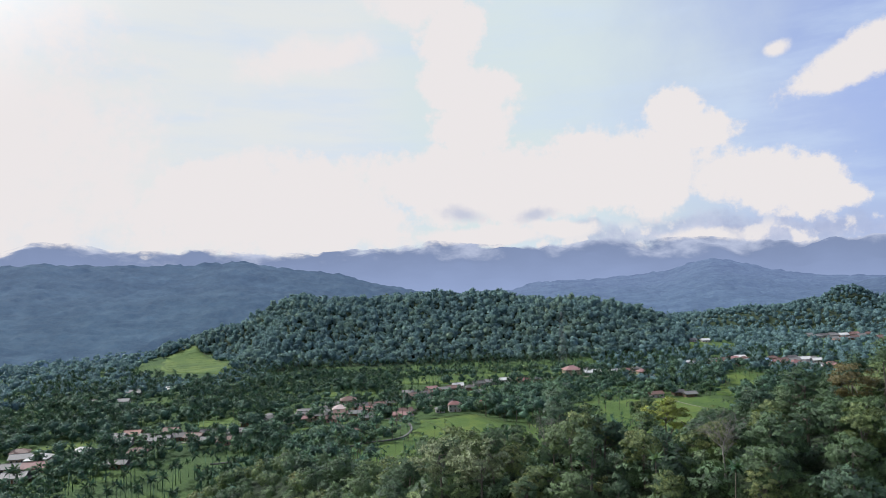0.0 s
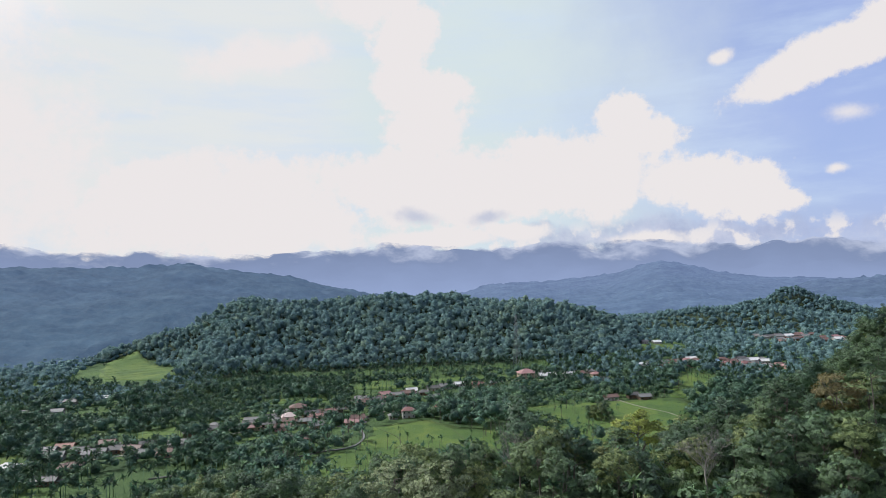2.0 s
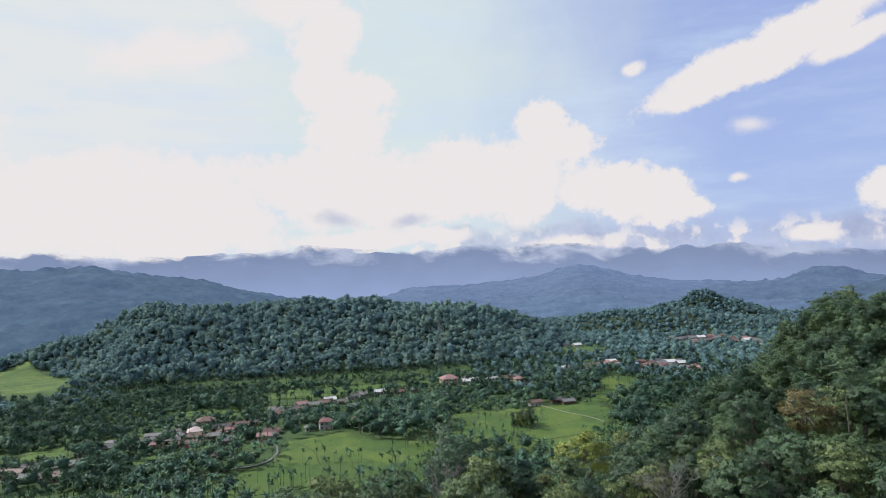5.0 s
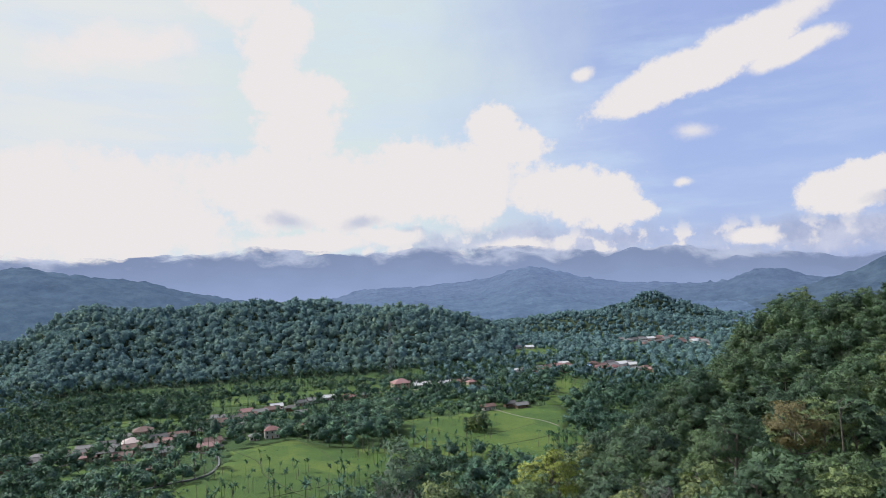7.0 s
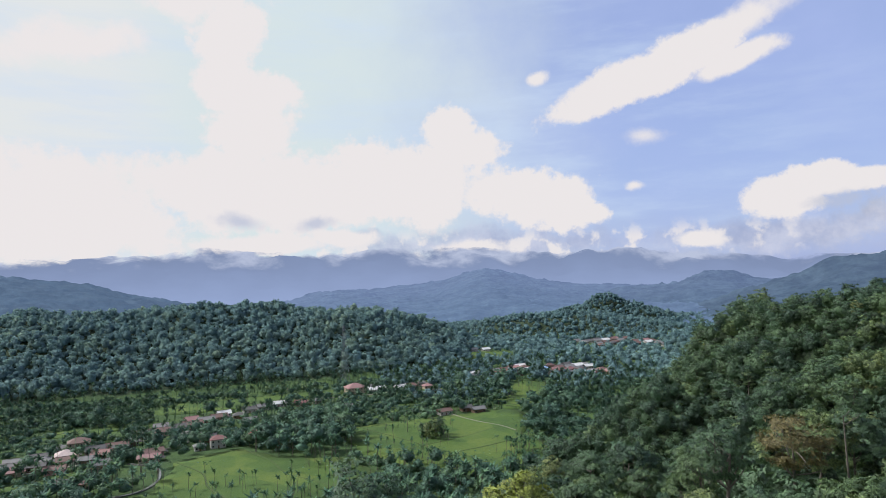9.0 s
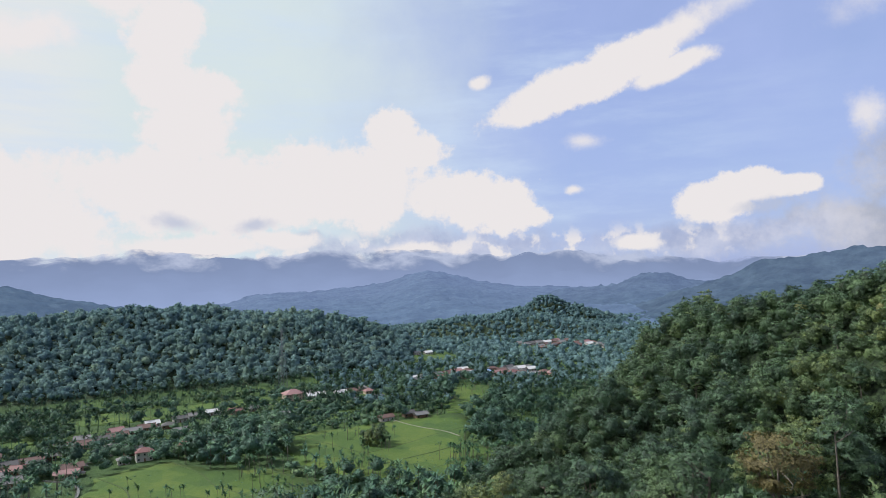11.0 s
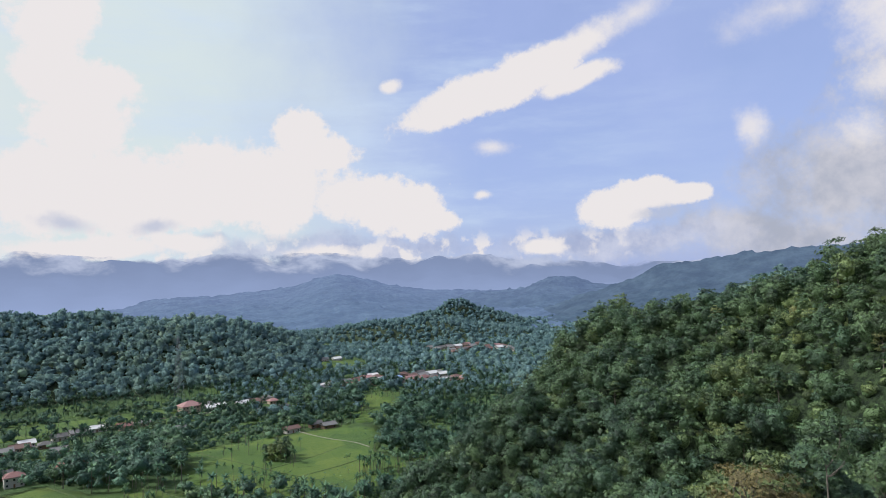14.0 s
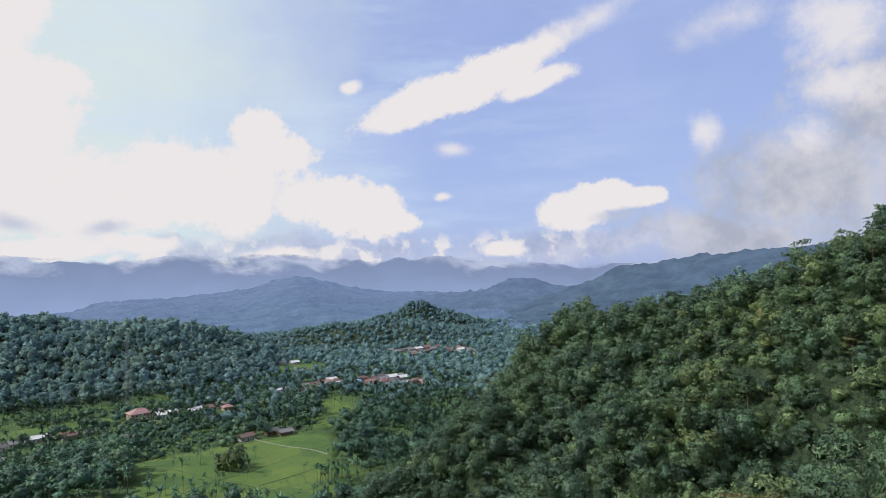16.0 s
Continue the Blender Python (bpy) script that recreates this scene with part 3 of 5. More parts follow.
M_BUND = material("bund", lambda n, o: (n.ramp(n.noise(o, 0.4, 5), [(0.35, (0.036, 0.066, 0.020)), (0.65, (0.075, 0.10, 0.034))]), n.noise(o, 2.0, 5)), rough=0.95, bump=0.1)
for name, poly in FIELDS.items():
    o = smooth_outline(poly)
    c = o.mean(0)
    hill = name == "paddy_hill"
    bm = bmesh.new()
    # rings from the middle outwards, resting on the ground
    rings = []
    for s in (0.02, 0.2, 0.4, 0.6, 0.8, 1.0):
        q = c + (o - c) * s
        z = terrain(q[:, 0], q[:, 1]) + 0.55 + (0.2 * vnoise(q[:, 0], q[:, 1], 45, 21) if not hill else 0)
        rings.append([bm.verts.new((a, b, zz)) for (a, b), zz in zip(q, z)])
    low = [bm.verts.new((a, b, float(terrain(a, b)) - 1.0)) for a, b in c + (o - c) * 1.005]
    rings.append(low)
    bm.faces.new(rings[0])
    for r0, r1 in zip(rings, rings[1:]):
        for i in range(len(o)):
            j = (i + 1) % len(o)
            bm.faces.new((r0[i], r1[i], r1[j], r0[j]))
    bmesh.ops.recalc_face_normals(bm, faces=bm.faces)
    me = bpy.data.meshes.new(name)
    bm.to_mesh(me)
    bm.free()
    me.materials.append(M_RICE)
    me.polygons.foreach_set("use_smooth", np.full(len(me.polygons), True))
    field = tagged(new(name, me), "bright green paddy field of young rice", "rice field", kind="structure")
    # bunds: low earth banks that part the paddies
    lo, hi = o.min(0), o.max(0)
    turn = rng.uniform(0.1, 0.5)
    ca, sa = math.cos(turn), math.sin(turn)
    R = max(hi - lo) * 0.75
    for k in range(2):
        for off in np.arange(-R, R, rng.uniform(22, 32) if k else rng.uniform(40, 55)):
            t = np.arange(-R, R, 2.5)
            bx_, by_ = (off + 8 * vnoise(t, t * 0 + off, 38, 31), t) if k == 0 else (t, off + 8 * vnoise(t, t * 0 + off, 38, 32))
            wx, wy = c[0] + bx_ * ca - by_ * sa, c[1] + bx_ * sa + by_ * ca
            ok = inside(wx, wy, [tuple(v) for v in o])
            cuts = np.flatnonzero(np.diff(np.r_[0, ok.astype(int), 0]))
            for a, b in zip(cuts[::2], cuts[1::2]):
                if b - a < 4 or rng.random() < 0.35:
                    continue
                qx, qy = wx[a:b], wy[a:b]
                tx, ty = np.gradient(qx), np.gradient(qy)
                ln = np.hypot(tx, ty)
                nx_, ny_ = -ty / ln * 0.45, tx / ln * 0.45
                z = terrain(qx, qy) + 0.74
                vs = np.concatenate([np.stack([qx - 1.6 * nx_, qy - 1.6 * ny_, z - 0.7], 1), np.stack([qx - nx_, qy - ny_, z], 1), np.stack([qx + nx_, qy + ny_, z], 1), np.stack([qx + 1.6 * nx_, qy + 1.6 * ny_, z - 0.7], 1)])
                m = b - a
                fs = [(g * m + i, g * m + i + 1, (g + 1) * m + i + 1, (g + 1) * m + i) for g in range(3) for i in range(m - 1)]
                part("bund", mesh_of("bund", vs, fs, M_BUND), field)

# a stream channel and a foot track between the paddies
M_WATER = material("stream_water", lambda n, o: (n.ramp(n.noise(o, 0.3, 4), [(0.3, (0.07, 0.075, 0.065)), (0.7, (0.13, 0.13, 0.115))]), n.noise(o, 1.5, 4)), rough=0.12, bump=0.03, spec=0.5)
M_TRACK = material("pale_track", lambda n, o: (n.ramp(n.noise(o, 0.5, 6, 0.7), [(0.3, (0.15, 0.15, 0.11)), (0.7, (0.25, 0.24, 0.19))]), n.noise(o, 3.0, 5)), rough=0.9, bump=0.05)


def ribbon(name, pts, width, lift, mat, label, category):
    p = np.array(pts, float)
    for _ in range(2):
        q = np.concatenate([p[:1], np.stack([0.75 * p[:-1] + 0.25 * p[1:], 0.25 * p[:-1] + 0.75 * p[1:]], 1).reshape(-1, 2), p[-1:]])
        p = q
    t = np.gradient(p, axis=0)
    t /= np.maximum(np.hypot(t[:, 0], t[:, 1])[:, None], 1e-6)
    nrm = np.stack([-t[:, 1], t[:, 0]], 1) * width / 2 * (1 + 0.2 * vnoise(p[:, :1], p[:, 1:], 6, 77))
    z = terrain(p[:, 0], p[:, 1])[:, None] + lift
    rows = [np.c_[p - 1.15 * nrm, z - 0.9], np.c_[p - nrm, z], np.c_[p + nrm, z], np.c_[p + 1.15 * nrm, z - 0.9]]
    m = len(p)
    fs = [(g * m + i, g * m + i + 1, (g + 1) * m + i + 1, (g + 1) * m + i) for g in range(3) for i in range(m - 1)]
    return tagged(new(name, mesh_of(name, np.concatenate(rows), fs, mat)), label, category, kind="structure")


ribbon("stream", [(-150, 430), (-110, 440), (-92, 449), (-75, 457), (-54, 474), (-37, 477), (-28, 494), (-28, 518), (-33, 534), (-50, 548)], 1.7, 0.7, M_WATER, "narrow grey stream along the paddy edge", "stream")
ribbon("track", [(176, 606), (187, 597), (190, 580), (197, 558), (207, 540), (210, 520)], 0.8, 0.9, M_TRACK, "pale foot track across the paddies", "track")
ribbon("village_road", [(-330, 420), (-240, 470), (-190, 488), (-150, 512), (-125, 545), (-95, 555), (-60, 565), (-20, 582), (5, 640), (20, 690), (60, 715), (110, 728), (160, 722), (220, 742), (290, 775), (360, 795), (430, 800)], 2.6, 0.4, M_TRACK, "pale narrow village road", "road")

# ---------------------------------------------------------------- houses
def roof_material(name, c, wear=0.5):
    return material(name, lambda n, o: (n.mix(n.math("MULTIPLY", n.step(n.noise(o, 0.6, 6, 0.7), 0.45, 0.75), wear), c, tuple(0.45 * v + 0.03 for v in c)), n.noise(o, 3.0, 4)), rough=0.6, bump=0.03, spec=0.4)


ROOFS = {
    "red": ("red", roof_material("red_roof", (0.185, 0.088, 0.080))),
    "rust": ("rust-brown", roof_material("rust_roof", (0.135, 0.080, 0.066), 0.7)),
    "orange": ("orange-red", roof_material("orange_roof", (0.22, 0.105, 0.078))),
    "pink": ("faded pinkish red", roof_material("pink_roof", (0.26, 0.145, 0.135))),
    "grey": ("dull grey", roof_material("grey_roof", (0.16, 0.155, 0.15), 0.7)),
    "dark": ("dark grey", roof_material("dark_roof", (0.085, 0.08, 0.078), 0.6)),
    "pale": ("pale pinkish", roof_material("pale_roof", (0.44, 0.35, 0.33))),
    "white": ("bright whitish zinc", roof_material("zinc_roof", (0.52, 0.51, 0.50), 0.55)),
    "blue": ("light blue", roof_material("blue_roof", (0.28, 0.40, 0.62), 0.4)),
}
M_WALLS = [material("plaster_%s" % k, lambda n, o, c=c: (n.mix(n.step(n.noise(o, 0.8, 6, 0.7), 0.5, 0.8), c, tuple(0.6 * v for v in c)), n.noise(o, 5.0, 4)), rough=0.9, bump=0.01) for k, c in (("white", (0.42, 0.40, 0.37)), ("cream", (0.33, 0.27, 0.20)), ("wood", (0.14, 0.10, 0.07)), ("pink", (0.42, 0.25, 0.22)))]
M_GLASS = material("window_glass", lambda n, o: ((0.03, 0.035, 0.04), None), rough=0.1, spec=0.6)
M_DOOR = material("door_wood", lambda n, o: (n.ramp(n.noise(o, 3, 5), [(0.3, (0.10, 0.05, 0.03)), (0.7, (0.18, 0.10, 0.06))]), None), rough=0.6)


def box_bm(bm, x0, x1, y0, y1, z0, z1):
    v = [bm.verts.new((x, y, z)) for z in (z0, z1) for x, y in ((x0, y0), (x1, y0), (x1, y1), (x0, y1))]
    for f in ((3, 2, 1, 0), (4, 5, 6, 7), (0, 1, 5, 4), (1, 2, 6, 5), (2, 3, 7, 6), (3, 0, 4, 7)):
        bm.faces.new([v[i] for i in f])


def house(x, y, w, d, turn, roof="grey", storeys=1, hip=True, wall=0, shed=False):
    """A village house: plaster walls, a hipped or gabled sheet roof with eaves, door, windows, and a lean-to."""
    h = 3.0 * storeys + 0.3
    tone, mat = ROOFS[roof]
    form = "hipped" if hip else "gabled"
    label = "%s house with a %s %s roof among trees" % ("two-storey" if storeys > 1 else "single-storey", tone, form)
    ob = thing("house", pose(x, y, float(terrain(x, y)) - 0.1, 0, 0, turn), label, "house", "houses of the valley villages")
    bm = bmesh.new()
    a, b = w / 2, d / 2
    box_bm(bm, -a, a, -b, b, 0, h)
    part_bm("wall", bm, M_WALLS[wall], ob)
    e, t, rise = 0.9, 0.16, d * 0.26
    ins = a - b if hip and a > b else (a * 0.05 if hip else a + e)
    ins = max(ins, 0.2)
    bm = bmesh.new()
    for dz in (0, t):
        lo = [(-a - e, -b - e, h - 0.25 + dz), (a + e, -b - e, h - 0.25 + dz), (a + e, b + e, h - 0.25 + dz), (-a - e, b + e, h - 0.25 + dz)]
        top = [(-ins, 0, h + rise + dz), (ins, 0, h + rise + dz)]
        v = [bm.verts.new(q) for q in lo + top]
        for f in ((0, 1, 5, 4), (1, 2, 5), (2, 3, 4, 5), (3, 0, 4)):
            bm.faces.new([v[i] for i in (f if dz else f[::-1])])
        if dz:
            for i in range(4):
                j = (i + 1) % 4
                bm.faces.new((under[i], under[j], v[j], v[i]))
        under = v
    r = part_bm("roof", bm, mat, ob)
    bm = bmesh.new()
    box_bm(bm, -ins, ins, -0.18, 0.18, h + rise + t - 0.06, h + rise + t + 0.1)
    part_bm("ridge_cap", bm, mat, r)
    bm = bmesh.new()
    box_bm(bm, -0.5, 0.5, -b - 0.05, -b + 0.05, 0, 2.1)
    part_bm("door", bm, M_DOOR, ob)
    for s in range(storeys):
        for wx in np.linspace(-a + 1.4, a - 1.4, max(2, int(w / 3))):
            if s == 0 and abs(wx) < 1.2:
                continue
            bm = bmesh.new()
            box_bm(bm, wx - 0.55, wx + 0.55, -b - 0.04, -b + 0.04, 1.0 + 3 * s, 2.2 + 3 * s)
            win = part_bm("window", bm, M_GLASS, ob)
            bm = bmesh.new()
            box_bm(bm, wx - 0.7, wx + 0.7, -b - 0.14, -b - 0.045, 0.88 + 3 * s, 0.99 + 3 * s)
            part_bm("sill", bm, M_WALLS[0], win)
    if shed:
        bm = bmesh.new()
        v = [bm.verts.new(q) for q in ((a, -b * 0.8, 2.6), (a + 3.4, -b * 0.8, 2.0), (a + 3.4, b * 0.8, 2.0), (a, b * 0.8, 2.6), (a, -b * 0.8, 2.72), (a + 3.4, -b * 0.8, 2.12), (a + 3.4, b * 0.8, 2.12), (a, b * 0.8, 2.72))]
        for f in ((3, 2, 1, 0), (4, 5, 6, 7), (0, 1, 5, 4), (1, 2, 6, 5), (2, 3, 7, 6), (3, 0, 4, 7)):
            bm.faces.new([v[i] for i in f])
        part_bm("lean_to_roof", bm, ROOFS["dark"][1], ob)
        for yy in (-b * 0.75, b * 0.75):
            bm = bmesh.new()
            box_bm(bm, a + 3.1, a + 3.25, yy - 0.07, yy + 0.07, 0, 2.05)
            part_bm("post", bm, M_DOOR, ob)
    return ob


# x, y, width, depth, turn, roof, storeys, hipped, wall colour
HOUSES = [
    (-88, 606, 13, 10, 8, "rust", 2, True, 1), (-92, 583, 12, 11, 12, "pale", 1, True, 0), (-68, 575, 13, 9, -14, "red", 1, False, 2), (-88, 566, 12, 8, 10, "rust", 1, False, 0),
    (-104, 571, 10, 8, 5, "grey", 1, True, 2), (-118, 562, 12, 8, -4, "dark", 1, False, 2), (-132, 556, 11, 8, 6, "grey", 1, True, 0), (-146, 549, 10, 8, 12, "dark", 1, False, 2),
    (-76, 590, 12, 8, 20, "dark", 1, False, 2), (-62, 596, 14, 7, 14, "rust", 1, False, 2), (-54, 604, 10, 7, 4, "grey", 1, True, 2), (-72, 503, 11, 7, 10, "rust", 1, False, 1), (-82, 510, 9, 7, 0, "dark", 1, True, 2),
    (-108, 582, 10, 8, 8, "dark", 1, False, 2), (-120, 574, 11, 8, 4, "grey", 1, False, 2), (-134, 567, 10, 7, 10, "rust", 1, False, 2), (-146, 560, 10, 8, 0, "grey", 1, True, 2), (-104, 558, 10, 7, 6, "dark", 1, False, 2), (-76, 562, 10, 7, 4, "grey", 1, False, 2), (-58, 584, 10, 8, -8, "dark", 1, False, 2), (-158, 541, 10, 8, 8, "dark", 1, False, 2),
    (-41, 628, 24, 10, 12, "rust", 1, False, 1), (-26, 640, 13, 8, 14, "dark", 1, False, 2), (-14, 648, 14, 8, 10, "rust", 1, False, 1), (-4, 660, 12, 8, 10, "grey", 1, False, 2), (6, 668, 12, 8, 10, "rust", 1, False, 1), (10, 681, 10, 8, 12, "white", 1, False, 0), (22, 668, 9, 7, 0, "dark", 1, True, 2),
    (5, 570, 10, 8, 8, "red", 2, True, 0), (-7, 567, 7, 6, 8, "grey", 1, True, 0), (-2, 590, 11, 8, 15, "dark", 1, False, 2), (-14, 612, 11, 8, 15, "dark", 1, True, 2),
    (32, 590, 9, 7, -10, "orange", 1, False, 1), (46, 592, 8, 7, 5, "orange", 1, True, 1), (72, 575, 9, 7, 5, "grey", 1, False, 0), (30, 640, 10, 8, 10, "grey", 1, False, 0),
    (57, 706, 15, 7, 8, "white", 1, False, 0), (77, 700, 10, 8, 5, "red", 1, False, 1), (92, 704, 8, 6, 0, "grey", 1, False, 1), (44, 698, 11, 8, 8, "grey", 1, False, 0), (31, 690, 10, 8, 8, "dark", 1, False, 0),
    (135, 742, 18, 14, 8, "pink", 2, True, 1), (156, 738, 17, 9, 10, "white", 1, False, 0), (148, 752, 14, 9, 10, "grey", 1, False, 0), (181, 738, 11, 8, 12, "white", 1, False, 0), (194, 742, 12, 8, -8, "rust", 1, False, 1), (207, 752, 10, 8, 5, "grey", 1, True, 0), (205, 700, 13, 9, 10, "dark", 1, True, 2), (186, 690, 9, 7, 0, "grey", 1, False, 0), (112, 660, 9, 7, 0, "grey", 1, False, 0),
    (182, 601, 11, 7, 12, "rust", 1, False, 0), (210, 596, 10, 7, 5, "grey", 1, False, 2), (203, 606, 9, 7, 5, "dark", 1, False, 2),
    (275, 784, 9, 8, 10, "white", 1, False, 0), (284, 790, 9, 7, 10, "grey", 1, False, 0), (298, 767, 13, 10, 10, "red", 1, True, 1), (311, 775, 12, 8, 0, "orange", 1, False, 1), (306, 792, 12, 9, 20, "grey", 1, False, 0), (321, 796, 12, 9, 12, "rust", 1, False, 1), (334, 802, 12, 9, -8, "pink", 1, False, 0), (348, 815, 12, 8, 0, "white", 1, False, 0), (324, 764, 11, 9, 5, "red", 1, False, 1), (338, 780, 12, 8, 10, "white", 1, False, 0), (330, 786, 9, 7, 0, "grey", 1, True, 0),
    (362, 776, 12, 9, 10, "blue", 1, True, 0), (379, 776, 11, 9, 5, "rust", 1, False, 1), (393, 776, 12, 9, 5, "grey", 1, False, 0), (407, 782, 13, 9, 5, "white", 1, False, 0), (386, 760, 12, 9, 15, "red", 1, True, 1), (373, 752, 12, 9, 0, "red", 1, True, 1), (388, 744, 11, 9, 0, "rust", 1, False, 1), (400, 760, 11, 8, 10, "dark", 1, True, 0), (376, 736, 10, 8, 5, "grey", 1, False, 0), (390, 726, 10, 8, 12, "white", 1, False, 0), (420, 786, 11, 8, 0, "grey", 1, True, 0), (415, 770, 10, 8, 0, "white", 1, False, 0),
    (372, 984, 11, 8, 5, "white", 1, False, 0), (345, 960, 9, 7, 5, "grey", 1, False, 0), (560, 1018, 13, 9, 0, "dark", 1, False, 0), (574, 1016, 13, 9, 5, "grey", 1, False, 0), (590, 1018, 13, 9, 5, "white", 1, False, 0), (606, 1000, 12, 9, 5, "grey", 1, False, 0), (618, 975, 11, 9, 5, "rust", 1, False, 0), (625, 952, 12, 9, 5, "white", 1, False, 0), (634, 940, 12, 9, 0, "grey", 1, True, 0), (624, 912, 12, 9, 5, "grey", 1, False, 0), (548, 1010, 12, 9, 5, "grey", 1, True, 0), (640, 965, 12, 9, 5, "rust", 1, True, 0),
    (-269, 450, 13, 12, 10, "white", 1, True, 0), (-257, 429, 16, 10, 15, "red", 1, False, 1), (-272, 428, 12, 9, 10, "dark", 1, False, 2), (-258, 408, 13, 9, 10, "grey", 1, False, 0), (-276, 408, 12, 9, 5, "grey", 1, False, 0), (-290, 425, 11, 9, 5, "dark", 1, False, 2), (-266, 392, 12, 9, 5, "rust", 1, False, 0),
    (-232, 488, 13, 9, 8, "grey", 1, False, 0), (-236, 513, 11, 8, 8, "orange", 1, False, 1), (-220, 500, 11, 8, 8, "dark", 1, False, 2), (-207, 492, 14, 9, 8, "grey", 1, False, 0), (-194, 500, 12, 8, 14, "dark", 1, False, 2), (-184, 497, 12, 9, -10, "rust", 1, False, 1), (-174, 485, 11, 8, 8, "grey", 1, False, 0), (-178, 508, 10, 8, 8, "dark", 1, False, 2), (-156, 508, 15, 8, 14, "grey", 1, False, 0),
    (-323, 641, 12, 9, 8, "rust", 1, False, 2), (-340, 652, 12, 9, 8, "dark", 1, False, 0), (-330, 628, 10, 8, 8, "grey", 1, False, 0), (-310, 655, 11, 8, 8, "grey", 1, False, 0), (-322, 704, 14, 9, 8, "grey", 1, False, 0), (-290, 720, 10, 8, 8, "white", 1, False, 0),
]
# more roofs that fill the villages
rh = np.random.default_rng(17)
for cx_, cy_, ax_, ay_, want in ((330, 784, 60, 26, 6), (388, 762, 30, 40, 6), (596, 990, 56, 46, 12), (-100, 576, 70, 34, 6), (-10, 655, 40, 26, 2), (175, 742, 45, 14, 1), (-250, 440, 44, 46, 5), (-205, 498, 50, 20, 3)):
    tries = 0
    while want and tries < 400:
        tries += 1
        x, y = cx_ + rh.uniform(-ax_, ax_), cy_ + rh.uniform(-ay_, ay_)
        if any(math.hypot(x - h[0], y - h[1]) < 11.5 for h in HOUSES) or any(bool(inside(x, y, p)) for p in FIELDS.values()):
            continue
        HOUSES.append((x, y, rh.uniform(9, 13), rh.uniform(7, 9), rh.uniform(-5, 20), rh.choice(["rust", "grey", "dark", "dark", "pink", "rust", "grey", "white", "rust"]), 1, bool(rh.random() < 0.4), int(rh.integers(0, 4))))
        want -= 1
for k, (hx, hy, hw, hd, ht, hr, hs, hh, hc) in enumerate(HOUSES):
    house(hx, hy, hw, hd, ht, hr, hs, hh, hc, shed=k % 3 == 1)

HX, HY = np.array([h[0] for h in HOUSES], float), np.array([h[1] for h in HOUSES], float)
HR = np.array([h[2] for h in HOUSES], float) * 0.62


def free(x, y, r=1.0, fields=True, front=True):
    """Which of the places stand clear of houses and fields, and leave the houses' sunny fronts open."""
    ok = np.ones(np.shape(x), bool)
    for a, b, c in zip(HX, HY, HR):
        ok &= np.hypot(x - a, y - b) > c + r
        if front:
            ok &= ~((np.abs(x - a - (a - 12) / (b - 60) * (y - b)) < c * 0.9) & (y < b) & (y > b - (5 if b < 660 else 9 + 0.12 * (b - 660))))
    if fields:
        for poly in FIELDS.values():
            ok &= ~inside(x, y, poly) & ~inside(x, y + 5, poly)
        # the open slope below the hill paddy
        ok &= ~inside(x + 16, y + 44, FIELDS["paddy_hill"]) & ~inside(x + 8, y + 22, FIELDS["paddy_hill"])
    return ok


# ---------------------------------------------------------------- foliage shapes
def join(pieces):
    vs, fs, n = [], [], 0
    for v, f in pieces:
        vs.append(v)
        fs.append(f + n)
        n += len(v)
    return np.concatenate(vs), np.concatenate(fs)


def lump(r, c, radii, wob=0.25):
    turn = Euler(r.uniform(0, 6.28, 3)).to_matrix()
    v = ICO_V @ np.array(turn).T * (1 + wob * r.uniform(-1, 1, (12, 1)))
    return v * np.array(radii) + np.array(c), ICO_F


def cards(r, p, n, size, loose=0.8):
    """Leaf clumps: small triangles at the places p that face roughly along n."""
    k = len(p)
    n = unit(n + loose * unit(r.normal(size=(k, 3))))
    u = unit(np.cross(n, r.normal(size=(k, 3))))
    w = np.cross(n, u)
    s = size * r.uniform(0.6, 1.4, (k, 1))
    v = np.stack([p + u * s * 0.7 - n * s * 0.1, p - u * s * 0.4 + w * s * 0.45, p - u * s * 0.35 - w * s * 0.5 + n * s * 0.1], 1).reshape(-1, 3)
    return v, np.arange(3 * k).reshape(-1, 3)


def tube(path, radii, sides=6):
    path, radii = np.asarray(path, float), np.asarray(radii, float)
    t = unit(np.gradient(path, axis=0))
    a = unit(np.cross(t, (0.31, 0.95, 0.05)))
    b = np.cross(t, a)
    ang = np.linspace(0, 2 * np.pi, sides, endpoint=False)
    ring = path[:, None] + radii[:, None, None] * (a[:, None] * np.cos(ang)[None, :, None] + b[:, None] * np.sin(ang)[None, :, None])
    n = len(path)
    i = np.arange(n * sides).reshape(n, sides)
    j = np.roll(i, -1, axis=1)
    f = np.concatenate([np.stack([i[:-1], j[:-1], j[1:]], -1).reshape(-1, 3), np.stack([i[:-1], j[1:], i[1:]], -1).reshape(-1, 3)])
    return ring.reshape(-1, 3), f


def limb(r, a, b, sag=0.15, steps=5):
    a, b = np.asarray(a, float), np.asarray(b, float)
    t = np.linspace(0, 1, steps)[:, None]
    bend = r.normal(size=3) * np.linalg.norm(b - a) * sag
    return a + (b - a) * t + bend * np.sin(t * np.pi)


def crown_centres(r, n, radii, cz, low=-0.35):
    """Clump centres spread over an uneven crown."""
    d = unit(r.normal(size=(n * 3, 3)))
    d = d[d[:, 2] > low][:n]
    q = r.uniform(0.45, 1.0, (len(d), 1)) ** 0.5
    lobes = 1 + 0.28 * np.sin(3 * np.arctan2(d[:, 1:2], d[:, :1]) + r.uniform(0, 6)) * r.uniform(0.4, 1)
    return d * q * lobes * np.array(radii) + (0, 0, cz)


